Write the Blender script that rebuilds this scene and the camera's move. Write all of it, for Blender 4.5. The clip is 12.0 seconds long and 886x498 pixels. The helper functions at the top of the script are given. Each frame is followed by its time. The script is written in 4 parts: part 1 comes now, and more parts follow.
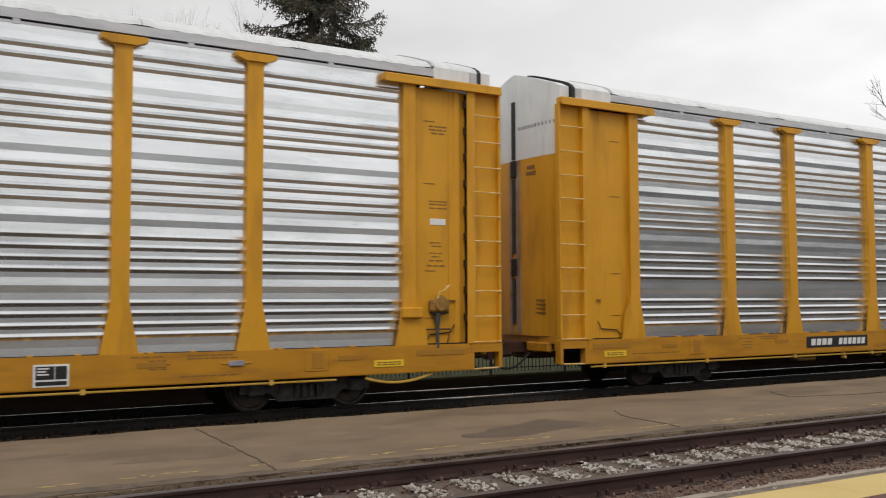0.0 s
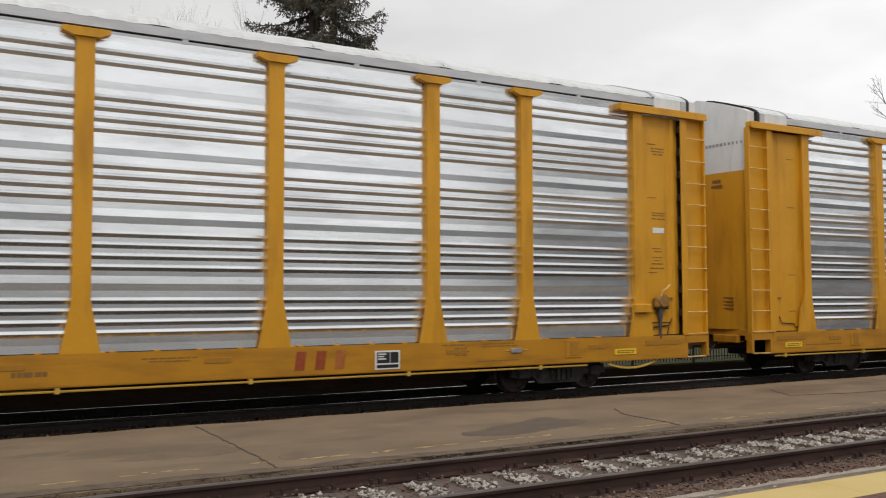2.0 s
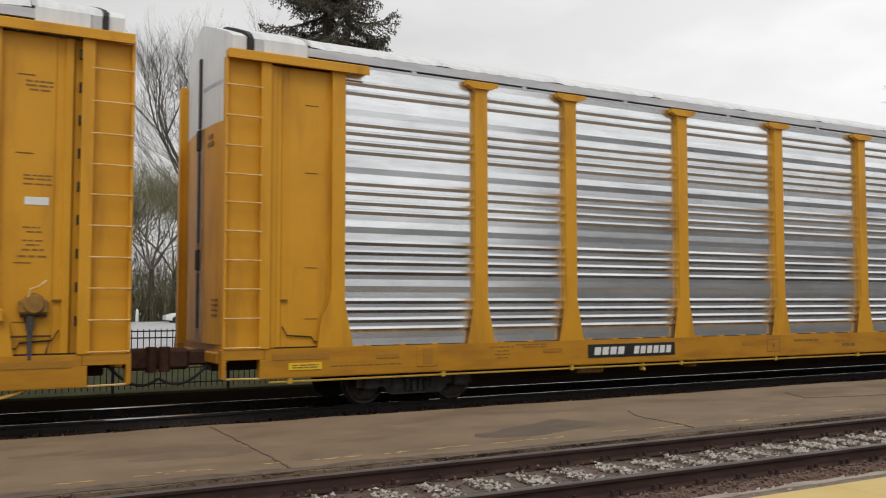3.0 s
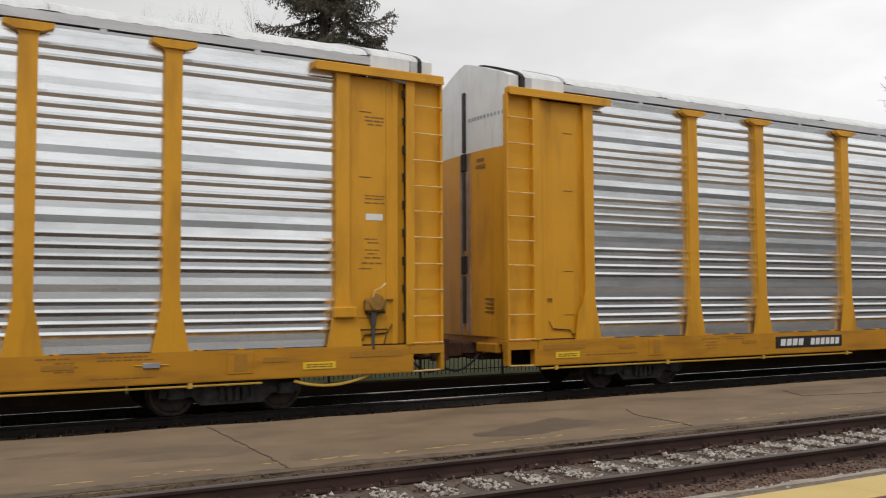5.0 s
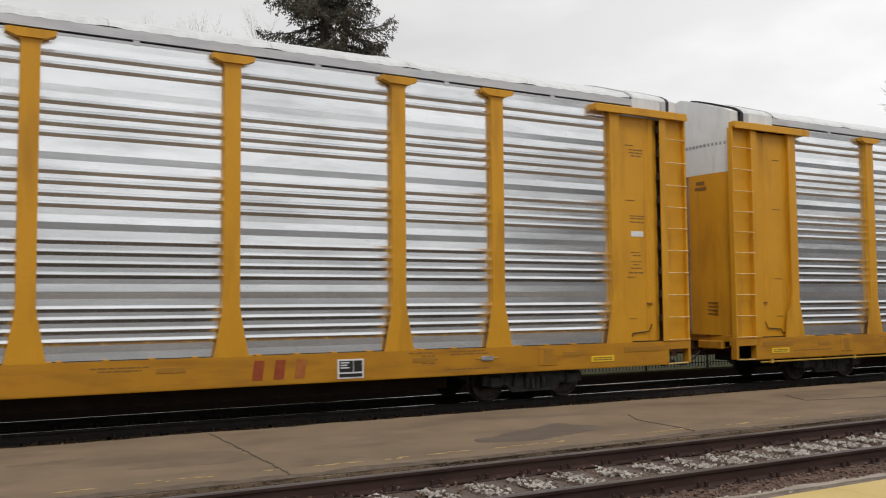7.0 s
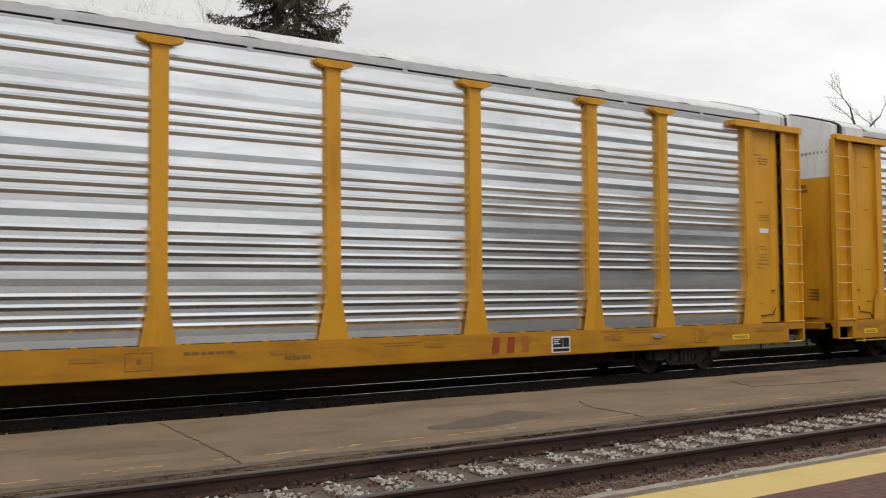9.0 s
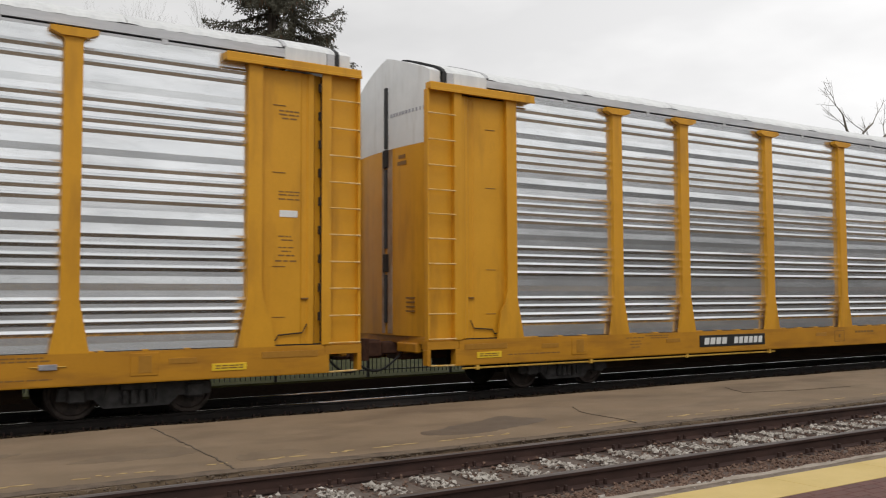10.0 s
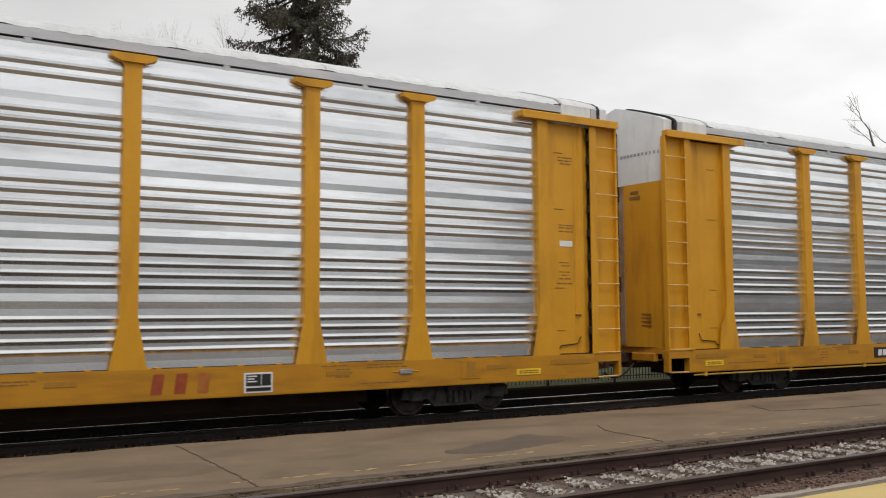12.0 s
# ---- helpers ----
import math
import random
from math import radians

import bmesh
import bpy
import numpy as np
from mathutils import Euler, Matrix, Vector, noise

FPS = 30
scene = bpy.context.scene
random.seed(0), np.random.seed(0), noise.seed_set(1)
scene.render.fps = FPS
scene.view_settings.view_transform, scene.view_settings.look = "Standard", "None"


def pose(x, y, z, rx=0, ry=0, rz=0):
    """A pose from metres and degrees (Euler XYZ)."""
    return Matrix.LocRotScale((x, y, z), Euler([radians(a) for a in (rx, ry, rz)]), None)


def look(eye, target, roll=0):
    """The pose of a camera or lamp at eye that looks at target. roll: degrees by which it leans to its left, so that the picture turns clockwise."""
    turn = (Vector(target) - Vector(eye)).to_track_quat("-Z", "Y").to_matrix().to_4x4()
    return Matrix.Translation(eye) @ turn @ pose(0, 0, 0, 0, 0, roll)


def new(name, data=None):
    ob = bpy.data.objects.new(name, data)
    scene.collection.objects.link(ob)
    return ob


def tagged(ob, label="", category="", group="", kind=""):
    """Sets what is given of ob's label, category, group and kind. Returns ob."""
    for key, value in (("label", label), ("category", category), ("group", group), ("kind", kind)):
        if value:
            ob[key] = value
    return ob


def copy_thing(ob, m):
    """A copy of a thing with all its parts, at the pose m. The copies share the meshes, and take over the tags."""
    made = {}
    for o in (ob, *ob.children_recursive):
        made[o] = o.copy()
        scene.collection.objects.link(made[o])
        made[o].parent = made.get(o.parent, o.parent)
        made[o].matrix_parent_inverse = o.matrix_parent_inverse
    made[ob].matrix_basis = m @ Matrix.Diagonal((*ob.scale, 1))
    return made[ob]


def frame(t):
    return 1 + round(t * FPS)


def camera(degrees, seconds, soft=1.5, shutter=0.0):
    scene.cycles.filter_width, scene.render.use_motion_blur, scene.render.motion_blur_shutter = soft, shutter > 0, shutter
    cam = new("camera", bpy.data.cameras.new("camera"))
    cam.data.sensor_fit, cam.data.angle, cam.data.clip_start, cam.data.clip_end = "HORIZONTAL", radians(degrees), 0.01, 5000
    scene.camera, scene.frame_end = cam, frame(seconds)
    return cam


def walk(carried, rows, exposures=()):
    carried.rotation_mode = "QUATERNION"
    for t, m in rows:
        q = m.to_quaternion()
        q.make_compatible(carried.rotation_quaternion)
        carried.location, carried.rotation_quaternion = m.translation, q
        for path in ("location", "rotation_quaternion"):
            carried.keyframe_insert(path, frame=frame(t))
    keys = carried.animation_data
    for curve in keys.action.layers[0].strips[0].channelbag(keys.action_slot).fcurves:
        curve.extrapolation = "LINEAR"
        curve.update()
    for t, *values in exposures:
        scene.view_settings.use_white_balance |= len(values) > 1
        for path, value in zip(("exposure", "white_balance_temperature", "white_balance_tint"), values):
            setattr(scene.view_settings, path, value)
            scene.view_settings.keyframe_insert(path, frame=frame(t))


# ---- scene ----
# World: x along the tracks, y away from the viewer, z up from the rail tops of the train's track.
cam = camera(52.2, 12.0, soft=1.1, shutter=0.08)
EYE_HEIGHT = 1.615
# seconds, yaw, pitch, roll of the hand-held camera
TURNS = [
    (0.0, -30.37, 3.25, 0.19),
    (0.5, -29.99, 3.00, 0.23),
    (1.0, -30.01, 2.74, 0.25),
    (1.5, -30.17, 2.91, 0.16),
    (2.0, -30.33, 3.13, 0.14),
    (2.5, -30.08, 3.13, -0.14),
    (3.0, -29.51, 3.21, 0.03),
    (5.0, -29.64, 3.17, 0.24),
    (5.5, -29.64, 3.43, 0.50),
    (6.0, -29.42, 3.74, 0.76),
    (6.5, -29.51, 3.62, 0.79),
    (7.0, -29.55, 3.53, 0.46),
    (7.5, -30.59, 3.18, 0.50),
    (9.5, -32.75, 2.81, 0.26),
    (10.0, -32.91, 3.08, 0.23),
    (10.5, -32.54, 2.96, 0.31),
    (11.0, -32.23, 3.68, 0.23),
    (11.5, -31.49, 4.38, 0.06),
    (12.0, -31.44, 4.20, 0.34),
]
walk(cam, [(t, pose(0, 0, EYE_HEIGHT, 90 + p, r, y)) for t, y, p, r in TURNS])

# seconds, x of the left end of the second car
TRAIN = [
    (0.0, 10.417),
    (0.5, 4.577),
    (1.0, -1.320),
    (1.5, -7.169),
    (2.0, -13.043),
    (2.5, -18.897),
    (3.0, -24.786),
    (5.0, -48.219),
    (5.5, -54.021),
    (6.0, -59.877),
    (6.5, -65.721),
    (7.0, -71.135),
    (7.5, -76.942),
    (9.5, -100.186),
    (10.0, -106.014),
    (10.5, -111.897),
    (11.0, -117.722),
    (11.5, -123.513),
    (12.0, -129.359),
]

PITCH = 28.6      # coupled length of one car
LENGTH = 27.3     # over the end beams
TRACK_Y = 14.96   # centre of the train's track
NEAR_Y = 7.36     # centre of the empty track

# ---------------------------------------------------------------- light
world = bpy.data.worlds.new("overcast_sky")
scene.world = world
world.use_nodes = True
wn, wl = world.node_tree.nodes, world.node_tree.links
wn.clear()
w_out = wn.new("ShaderNodeOutputWorld")
w_bg = wn.new("ShaderNodeBackground")
w_sky = wn.new("ShaderNodeTexSky")
w_sky.sky_type = "NISHITA"
w_sky.sun_disc = False
w_sky.sun_elevation = radians(48)
w_sky.sun_rotation = radians(60)
w_grey = wn.new("ShaderNodeHueSaturation")
w_grey.inputs["Saturation"].default_value = 0.12
w_grey.inputs["Value"].default_value = 0.10
wl.new(w_sky.outputs[0], w_grey.inputs["Color"])
w_co = wn.new("ShaderNodeTexCoord")
w_map = wn.new("ShaderNodeMapping")
w_map.inputs["Scale"].default_value = (1.0, 1.0, 2.6)
wl.new(w_co.outputs["Generated"], w_map.inputs[0])
w_noise = wn.new("ShaderNodeTexNoise")
w_noise.inputs["Scale"].default_value = 2.1
w_noise.inputs["Detail"].default_value = 5
w_noise.inputs["Roughness"].default_value = 0.5
wl.new(w_map.outputs[0], w_noise.inputs["Vector"])
w_ramp = wn.new("ShaderNodeValToRGB")
w_ramp.color_ramp.elements[0].position = 0.36
w_ramp.color_ramp.elements[0].color = (0.645, 0.64, 0.64, 1)
w_ramp.color_ramp.elements[1].position = 0.62
w_ramp.color_ramp.elements[1].color = (0.905, 0.897, 0.89, 1)
wl.new(w_noise.outputs["Fac"], w_ramp.inputs[0])
w_mix = wn.new("ShaderNodeMix")
w_mix.data_type = "RGBA"
w_mix.inputs["Factor"].default_value = 0.86
wl.new(w_grey.outputs[0], w_mix.inputs["A"])
wl.new(w_ramp.outputs[0], w_mix.inputs["B"])
# the cloud thins out towards the right and behind the viewer
w_dot = wn.new("ShaderNodeVectorMath")
w_dot.operation = "DOT_PRODUCT"
w_dot.inputs[1].default_value = (1.0, -0.35, 0.0)
wl.new(w_co.outputs["Generated"], w_dot.inputs[0])
w_thin = wn.new("ShaderNodeMapRange")
w_thin.inputs["From Min"].default_value, w_thin.inputs["From Max"].default_value = -0.15, 0.5
w_thin.inputs["To Min"].default_value, w_thin.inputs["To Max"].default_value = 0.74, 1.04
wl.new(w_dot.outputs["Value"], w_thin.inputs["Value"])
w_mul = wn.new("ShaderNodeVectorMath")
w_mul.operation = "SCALE"
wl.new(w_mix.outputs["Result"], w_mul.inputs[0])
wl.new(w_thin.outputs[0], w_mul.inputs["Scale"])
wl.new(w_mul.outputs[0], w_bg.inputs["Color"])
w_bg.inputs["Strength"].default_value = 1.24
wl.new(w_bg.outputs[0], w_out.inputs[0])

sun = new("sun", bpy.data.lights.new("sun", "SUN"))
sun.data.energy = 1.2
sun.data.angle = radians(25)
sun.data.color = (1.0, 0.97, 0.93)
sun.matrix_world = look((-14, -20, 30), (0, 0, 0))
scene.view_settings.exposure = 0.0


# ---------------------------------------------------------------- materials
def ramp_between(nt, fac, c1, c2, p1=0.35, p2=0.65):
    r = nt.nodes.new("ShaderNodeValToRGB")
    r.color_ramp.elements[0].position, r.color_ramp.elements[1].position = p1, p2
    r.color_ramp.elements[0].color, r.color_ramp.elements[1].color = (*c1, 1), (*c2, 1)
    nt.links.new(fac, r.inputs[0])
    return r.outputs[0]


def noise_node(nt, scale, detail=4.0, stretch=(1, 1, 1), rough=0.55):
    co = nt.nodes.new("ShaderNodeTexCoord")
    mp = nt.nodes.new("ShaderNodeMapping")
    mp.inputs["Scale"].default_value = stretch
    nt.links.new(co.outputs["Object"], mp.inputs[0])
    n = nt.nodes.new("ShaderNodeTexNoise")
    n.inputs["Scale"].default_value, n.inputs["Detail"].default_value = scale, detail
    n.inputs["Roughness"].default_value = rough
    nt.links.new(mp.outputs[0], n.inputs["Vector"])
    return n.outputs["Fac"]


def blend(nt, fac, a, b):
    m = nt.nodes.new("ShaderNodeMix")
    m.data_type = "RGBA"
    if isinstance(fac, float):
        m.inputs["Factor"].default_value = fac
    else:
        nt.links.new(fac, m.inputs["Factor"])
    for key, v in (("A", a), ("B", b)):
        if isinstance(v, tuple):
            m.inputs[key].default_value = (*v, 1)
        else:
            nt.links.new(v, m.inputs[key])
    return m.outputs["Result"]


def surface(name, c1, c2, scale=6, rough=0.6, metal=0.0, bump=0.0, fine=60, stretch=(1, 1, 1), dirt=None,
            dirt_scale=1.2, dirt_from=0.55, dirt_to=0.75, dirt_stretch=(1, 1, 1), random_tone=0.0, rough_range=0.1, spec=0.5, grain_mix=0.35):
    """Two-scale mottled material: broad tone, fine grain, optional dirt in its own patches."""
    m = bpy.data.materials.new(name)
    m.use_nodes = True
    nt = m.node_tree
    b = nt.nodes["Principled BSDF"]
    b.inputs["Metallic"].default_value = metal
    b.inputs["Specular IOR Level"].default_value = spec
    col = ramp_between(nt, noise_node(nt, scale, 5, stretch), c1, c2)
    grain = noise_node(nt, fine, 3, stretch)
    dark = tuple(v * 0.72 for v in c1)
    g = nt.nodes.new("ShaderNodeMath")
    g.operation = "MULTIPLY"
    g.inputs[1].default_value = grain_mix
    nt.links.new(grain, g.inputs[0])
    col = blend(nt, g.outputs[0], col, dark)
    if dirt:
        d = ramp_between(nt, noise_node(nt, dirt_scale, 6, dirt_stretch), (0, 0, 0), (1, 1, 1), dirt_from, dirt_to)
        col = blend(nt, d, col, dirt)
    if random_tone:
        oi = nt.nodes.new("ShaderNodeObjectInfo")
        mr = nt.nodes.new("ShaderNodeMapRange")
        mr.inputs["To Min"].default_value, mr.inputs["To Max"].default_value = 1 - random_tone, 1 + random_tone
        nt.links.new(oi.outputs["Random"], mr.inputs["Value"])
        hs = nt.nodes.new("ShaderNodeHueSaturation")
        nt.links.new(mr.outputs[0], hs.inputs["Value"])
        nt.links.new(col, hs.inputs["Color"])
        col = hs.outputs[0]
    nt.links.new(col, b.inputs["Base Color"])
    rr = nt.nodes.new("ShaderNodeMapRange")
    rr.inputs["To Min"].default_value, rr.inputs["To Max"].default_value = rough - rough_range, rough + rough_range
    nt.links.new(noise_node(nt, scale * 1.7, 4, stretch), rr.inputs["Value"])
    nt.links.new(rr.outputs[0], b.inputs["Roughness"])
    if bump:
        bp = nt.nodes.new("ShaderNodeBump")
        bp.inputs["Strength"].default_value = bump
        bp.inputs["Distance"].default_value = 0.01
        nt.links.new(grain, bp.inputs["Height"])
        nt.links.new(bp.outputs[0], b.inputs["Normal"])
    return m


YELLOW = surface("yellow_paint", (0.62, 0.294, 0.014), (0.68, 0.326, 0.018), 1.6, 0.5, spec=0.35, dirt=(0.39, 0.178, 0.014),
                 dirt_scale=1.1, dirt_from=0.52, dirt_to=0.8, dirt_stretch=(2.5, 2.5, 0.5), fine=25)
SILL_YELLOW = surface("grimy_sill_paint", (0.47, 0.210, 0.012), (0.55, 0.252, 0.015), 1.3, 0.5, spec=0.35, dirt=(0.26, 0.108, 0.014),
                      dirt_scale=1.6, dirt_from=0.47, dirt_to=0.82, dirt_stretch=(0.5, 2.5, 3.0), fine=30, bump=0.1)
OILY_YELLOW = surface("oily_yellow_bracket", (0.22, 0.115, 0.022), (0.40, 0.21, 0.03), 5, 0.6, dirt=(0.07, 0.042, 0.02), dirt_scale=3)
YELLOW_PALE = surface("worn_yellow_paint", (0.56, 0.32, 0.04), (0.64, 0.40, 0.08), 8, 0.5)
YELLOW_RUNG = surface("rung_paint", (0.62, 0.36, 0.07), (0.80, 0.60, 0.32), 6, 0.4)
YELLOW_BRIGHT = surface("bright_yellow_plate", (0.80, 0.52, 0.02), (0.85, 0.56, 0.03), 6, 0.4)
GALV = surface("galvanised_sheet", (0.76, 0.78, 0.797), (0.87, 0.887, 0.90), 1.6, 0.225, metal=0.92, fine=18,
               stretch=(0.5, 1, 2.5), dirt=(0.565, 0.575, 0.58), dirt_scale=1.0, dirt_from=0.50, dirt_to=0.85,
               dirt_stretch=(0.6, 1, 3), random_tone=0.07, rough_range=0.05, grain_mix=0.12)
FASCIA = surface("grey_fascia", (0.46, 0.46, 0.47), (0.57, 0.57, 0.58), 3, 0.45, metal=0.5, stretch=(0.5, 1, 3))
ROOF = surface("roof_sheet", (0.66, 0.67, 0.67), (0.78, 0.79, 0.78), 2.5, 0.5, metal=0.15, fine=9, stretch=(3, 0.6, 0.6),
               dirt=(0.5, 0.5, 0.49), dirt_scale=1.4, dirt_from=0.55, dirt_to=0.8, random_tone=0.04)
WHITE_DOOR = surface("white_door_paint", (0.70, 0.71, 0.71), (0.78, 0.79, 0.79), 2, 0.5, dirt=(0.5, 0.49, 0.46),
                     dirt_scale=1.2, dirt_from=0.55, dirt_to=0.85, dirt_stretch=(1, 3, 0.5))
BLACK = surface("black_rubber_and_gap_shade", (0.012, 0.012, 0.013), (0.02, 0.02, 0.021), 10, 0.6)
DARK = surface("dark_underframe", (0.012, 0.009, 0.008), (0.026, 0.019, 0.015), 4, 0.8, bump=0.3)
RUST = surface("rusty_cast_steel", (0.055, 0.022, 0.013), (0.10, 0.045, 0.025), 9, 0.8, bump=0.5)
UNDER = surface("brown_underbeam", (0.060, 0.034, 0.019), (0.105, 0.062, 0.036), 3, 0.85, stretch=(0.4, 1, 1))
TRUCK = surface("truck_steel", (0.055, 0.052, 0.05), (0.12, 0.112, 0.108), 6, 0.65, metal=0.2, bump=0.3)
WHEEL = surface("wheel_steel", (0.05, 0.038, 0.033), (0.11, 0.085, 0.072), 8, 0.5, metal=0.5)
MARK = surface("dark_stencil_and_shadow", (0.20, 0.10, 0.02), (0.26, 0.13, 0.025), 14, 0.6)
REFLECT = surface("orange_reflector", (0.36, 0.165, 0.014), (0.41, 0.19, 0.018), 14, 0.4)
RED = surface("faded_red_paint", (0.28, 0.045, 0.012), (0.36, 0.075, 0.016), 7, 0.5)
RED_WORN = surface("worn_red_paint", (0.36, 0.10, 0.02), (0.44, 0.15, 0.025), 10, 0.55)
PLATE_BLACK = surface("black_plate_paint", (0.012, 0.012, 0.012), (0.02, 0.02, 0.02), 8, 0.45)
PLATE_WHITE = surface("white_paint", (0.72, 0.72, 0.70), (0.8, 0.8, 0.79), 8, 0.5)
DIRTY = surface("dirty_pale_strip", (0.26, 0.16, 0.08), (0.40, 0.30, 0.22), 3, 0.6, dirt=(0.20, 0.11, 0.05), dirt_scale=2)
GREY_BOX = surface("grey_tag", (0.30, 0.30, 0.33), (0.42, 0.42, 0.46), 12, 0.4, metal=0.4)

ASPHALT = surface("asphalt", (0.182, 0.130, 0.082), (0.246, 0.177, 0.114), 0.9, 0.78, fine=90, bump=0.35, spec=0.3,
                  dirt=(0.142, 0.100, 0.064), dirt_scale=0.8, dirt_from=0.5, dirt_to=0.66, dirt_stretch=(0.6, 1.4, 1))
ASPHALT_WET = surface("dark_asphalt_patch", (0.098, 0.070, 0.048), (0.128, 0.094, 0.064), 2.5, 0.7, fine=90, bump=0.3)
ASPHALT_EDGE = surface("broken_asphalt_edge", (0.085, 0.060, 0.041), (0.16, 0.116, 0.078), 6, 0.85, fine=50, bump=0.8)
CRACK = surface("crack_dirt", (0.075, 0.056, 0.040), (0.125, 0.094, 0.066), 12, 0.9)
LINE = surface("worn_yellow_line", (0.30, 0.20, 0.085), (0.50, 0.36, 0.15), 9, 0.7, fine=40)
STAIN = surface("asphalt_stain", (0.150, 0.108, 0.070), (0.190, 0.139, 0.090), 3, 0.75, fine=90, bump=0.3, spec=0.3)
# oil-black stone, with the shade under the train also put into its colour
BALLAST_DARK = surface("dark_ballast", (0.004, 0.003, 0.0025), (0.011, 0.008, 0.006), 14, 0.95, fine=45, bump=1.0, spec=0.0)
SHOULDER = surface("oily_grit", (0.022, 0.016, 0.010), (0.060, 0.044, 0.028), 7, 0.95, fine=50, bump=1.0, spec=0.05,
                   dirt=(0.010, 0.008, 0.006), dirt_scale=1.5, dirt_from=0.45, dirt_to=0.7)
BALLAST_BROWN = surface("brown_ballast_bed", (0.06, 0.035, 0.026), (0.16, 0.11, 0.085), 10, 0.9, fine=40, bump=1.0)
STONE_PALE = surface("pale_stone", (0.26, 0.225, 0.19), (0.56, 0.52, 0.47), 9, 0.85, fine=60, bump=0.4)
STONE_BROWN = surface("brown_stone", (0.085, 0.045, 0.030), (0.22, 0.14, 0.10), 9, 0.85, fine=60, bump=0.4)
# darker copy of the tie timber, coloured for the shade below the cars
TIE_SHADED = surface("shaded_timber", (0.008, 0.007, 0.006), (0.02, 0.016, 0.013), 5, 0.95, spec=0.0)
TIE = surface("weathered_timber", (0.075, 0.054, 0.042), (0.15, 0.115, 0.094), 5, 0.85, fine=30, stretch=(4, 0.5, 1), bump=0.5)
RAIL = surface("rusty_rail", (0.034, 0.016, 0.012), (0.066, 0.033, 0.025), 5, 0.65, metal=0.2, fine=30, stretch=(0.4, 1, 1))
RAIL_HEAD = surface("worn_rail_head", (0.085, 0.068, 0.062), (0.15, 0.125, 0.115), 5, 0.42, metal=0.5, stretch=(0.3, 2, 1))
RAIL_SHINE = surface("polished_rail_head", (0.6, 0.6, 0.62), (0.72, 0.72, 0.73), 4, 0.22, metal=1.0, stretch=(0.3, 2, 1))
CONCRETE = surface("pale_concrete", (0.26, 0.215, 0.17), (0.40, 0.34, 0.28), 4, 0.85, fine=50, bump=0.5,
                   dirt=(0.16, 0.11, 0.08), dirt_scale=2.5)
PLATFORM_GREY = surface("grey_concrete", (0.15, 0.15, 0.155), (0.22, 0.22, 0.225), 2, 0.85, fine=40, bump=0.3)
KERB = surface("stained_kerb", (0.12, 0.085, 0.062), (0.24, 0.19, 0.15), 5, 0.85, fine=40, bump=0.6)
TACTILE = surface("yellow_tactile_edge", (0.58, 0.42, 0.135), (0.66, 0.49, 0.18), 1.5, 0.6, fine=40,
                  dirt=(0.5, 0.37, 0.11), dirt_scale=1.8, dirt_from=0.55, dirt_to=0.9)
PAVER = surface("red_brown_paving", (0.11, 0.045, 0.036), (0.16, 0.072, 0.058), 3, 0.75, fine=60, bump=0.4, random_tone=0.12)
GRASS = surface("lawn_ground", (0.036, 0.040, 0.015), (0.068, 0.066, 0.027), 2, 0.95, fine=30, bump=0.5, spec=0.1)
FIELD = surface("far_ground", (0.07, 0.08, 0.04), (0.13, 0.12, 0.075), 0.2, 0.95, fine=3)
LOT = surface("pale_paving", (0.42, 0.42, 0.43), (0.52, 0.52, 0.53), 0.8, 0.7, fine=12)
IRON = surface("black_iron", (0.012, 0.012, 0.013), (0.025, 0.025, 0.026), 6, 0.5)
NEEDLE = surface("spruce_needles", (0.072, 0.068, 0.047), (0.122, 0.113, 0.078), 1.2, 0.8, fine=8)
NEEDLE_BROWN = surface("spruce_cones", (0.09, 0.055, 0.033), (0.15, 0.09, 0.052), 2, 0.85)
BARK = surface("bark", (0.045, 0.035, 0.028), (0.09, 0.072, 0.058), 6, 0.9, stretch=(1, 1, 0.2))
TWIG = surface("bare_twigs", (0.13, 0.113, 0.092), (0.21, 0.185, 0.15), 3, 0.9)
LIMB = surface("dark_limbs", (0.075, 0.066, 0.055), (0.14, 0.125, 0.105), 3, 0.9)
BRUSH = surface("brush_twigs", (0.12, 0.11, 0.06), (0.21, 0.19, 0.11), 3, 0.9)
BUD = surface("spring_buds", (0.16, 0.17, 0.06), (0.26, 0.25, 0.10), 3, 0.8)


# ---------------------------------------------------------------- mesh helpers
def box(bm, x0, x1, y0, y1, z0, z1, bevel=0.0):
    vs = [bm.verts.new(p) for p in ((x0, y0, z0), (x1, y0, z0), (x1, y1, z0), (x0, y1, z0),
                                    (x0, y0, z1), (x1, y0, z1), (x1, y1, z1), (x0, y1, z1))]
    fs = [bm.faces.new([vs[i] for i in q]) for q in
          ((3, 2, 1, 0), (4, 5, 6, 7), (0, 1, 5, 4), (1, 2, 6, 5), (2, 3, 7, 6), (3, 0, 4, 7))]
    if bevel:
        edges = list({e for f in fs for e in f.edges})
        bmesh.ops.bevel(bm, geom=edges, offset=bevel, segments=1, affect="EDGES")
    return bm


def block(x0, x1, y0, y1, z0, z1, bevel=0.006):
    return box(bmesh.new(), x0, x1, y0, y1, z0, z1, bevel)


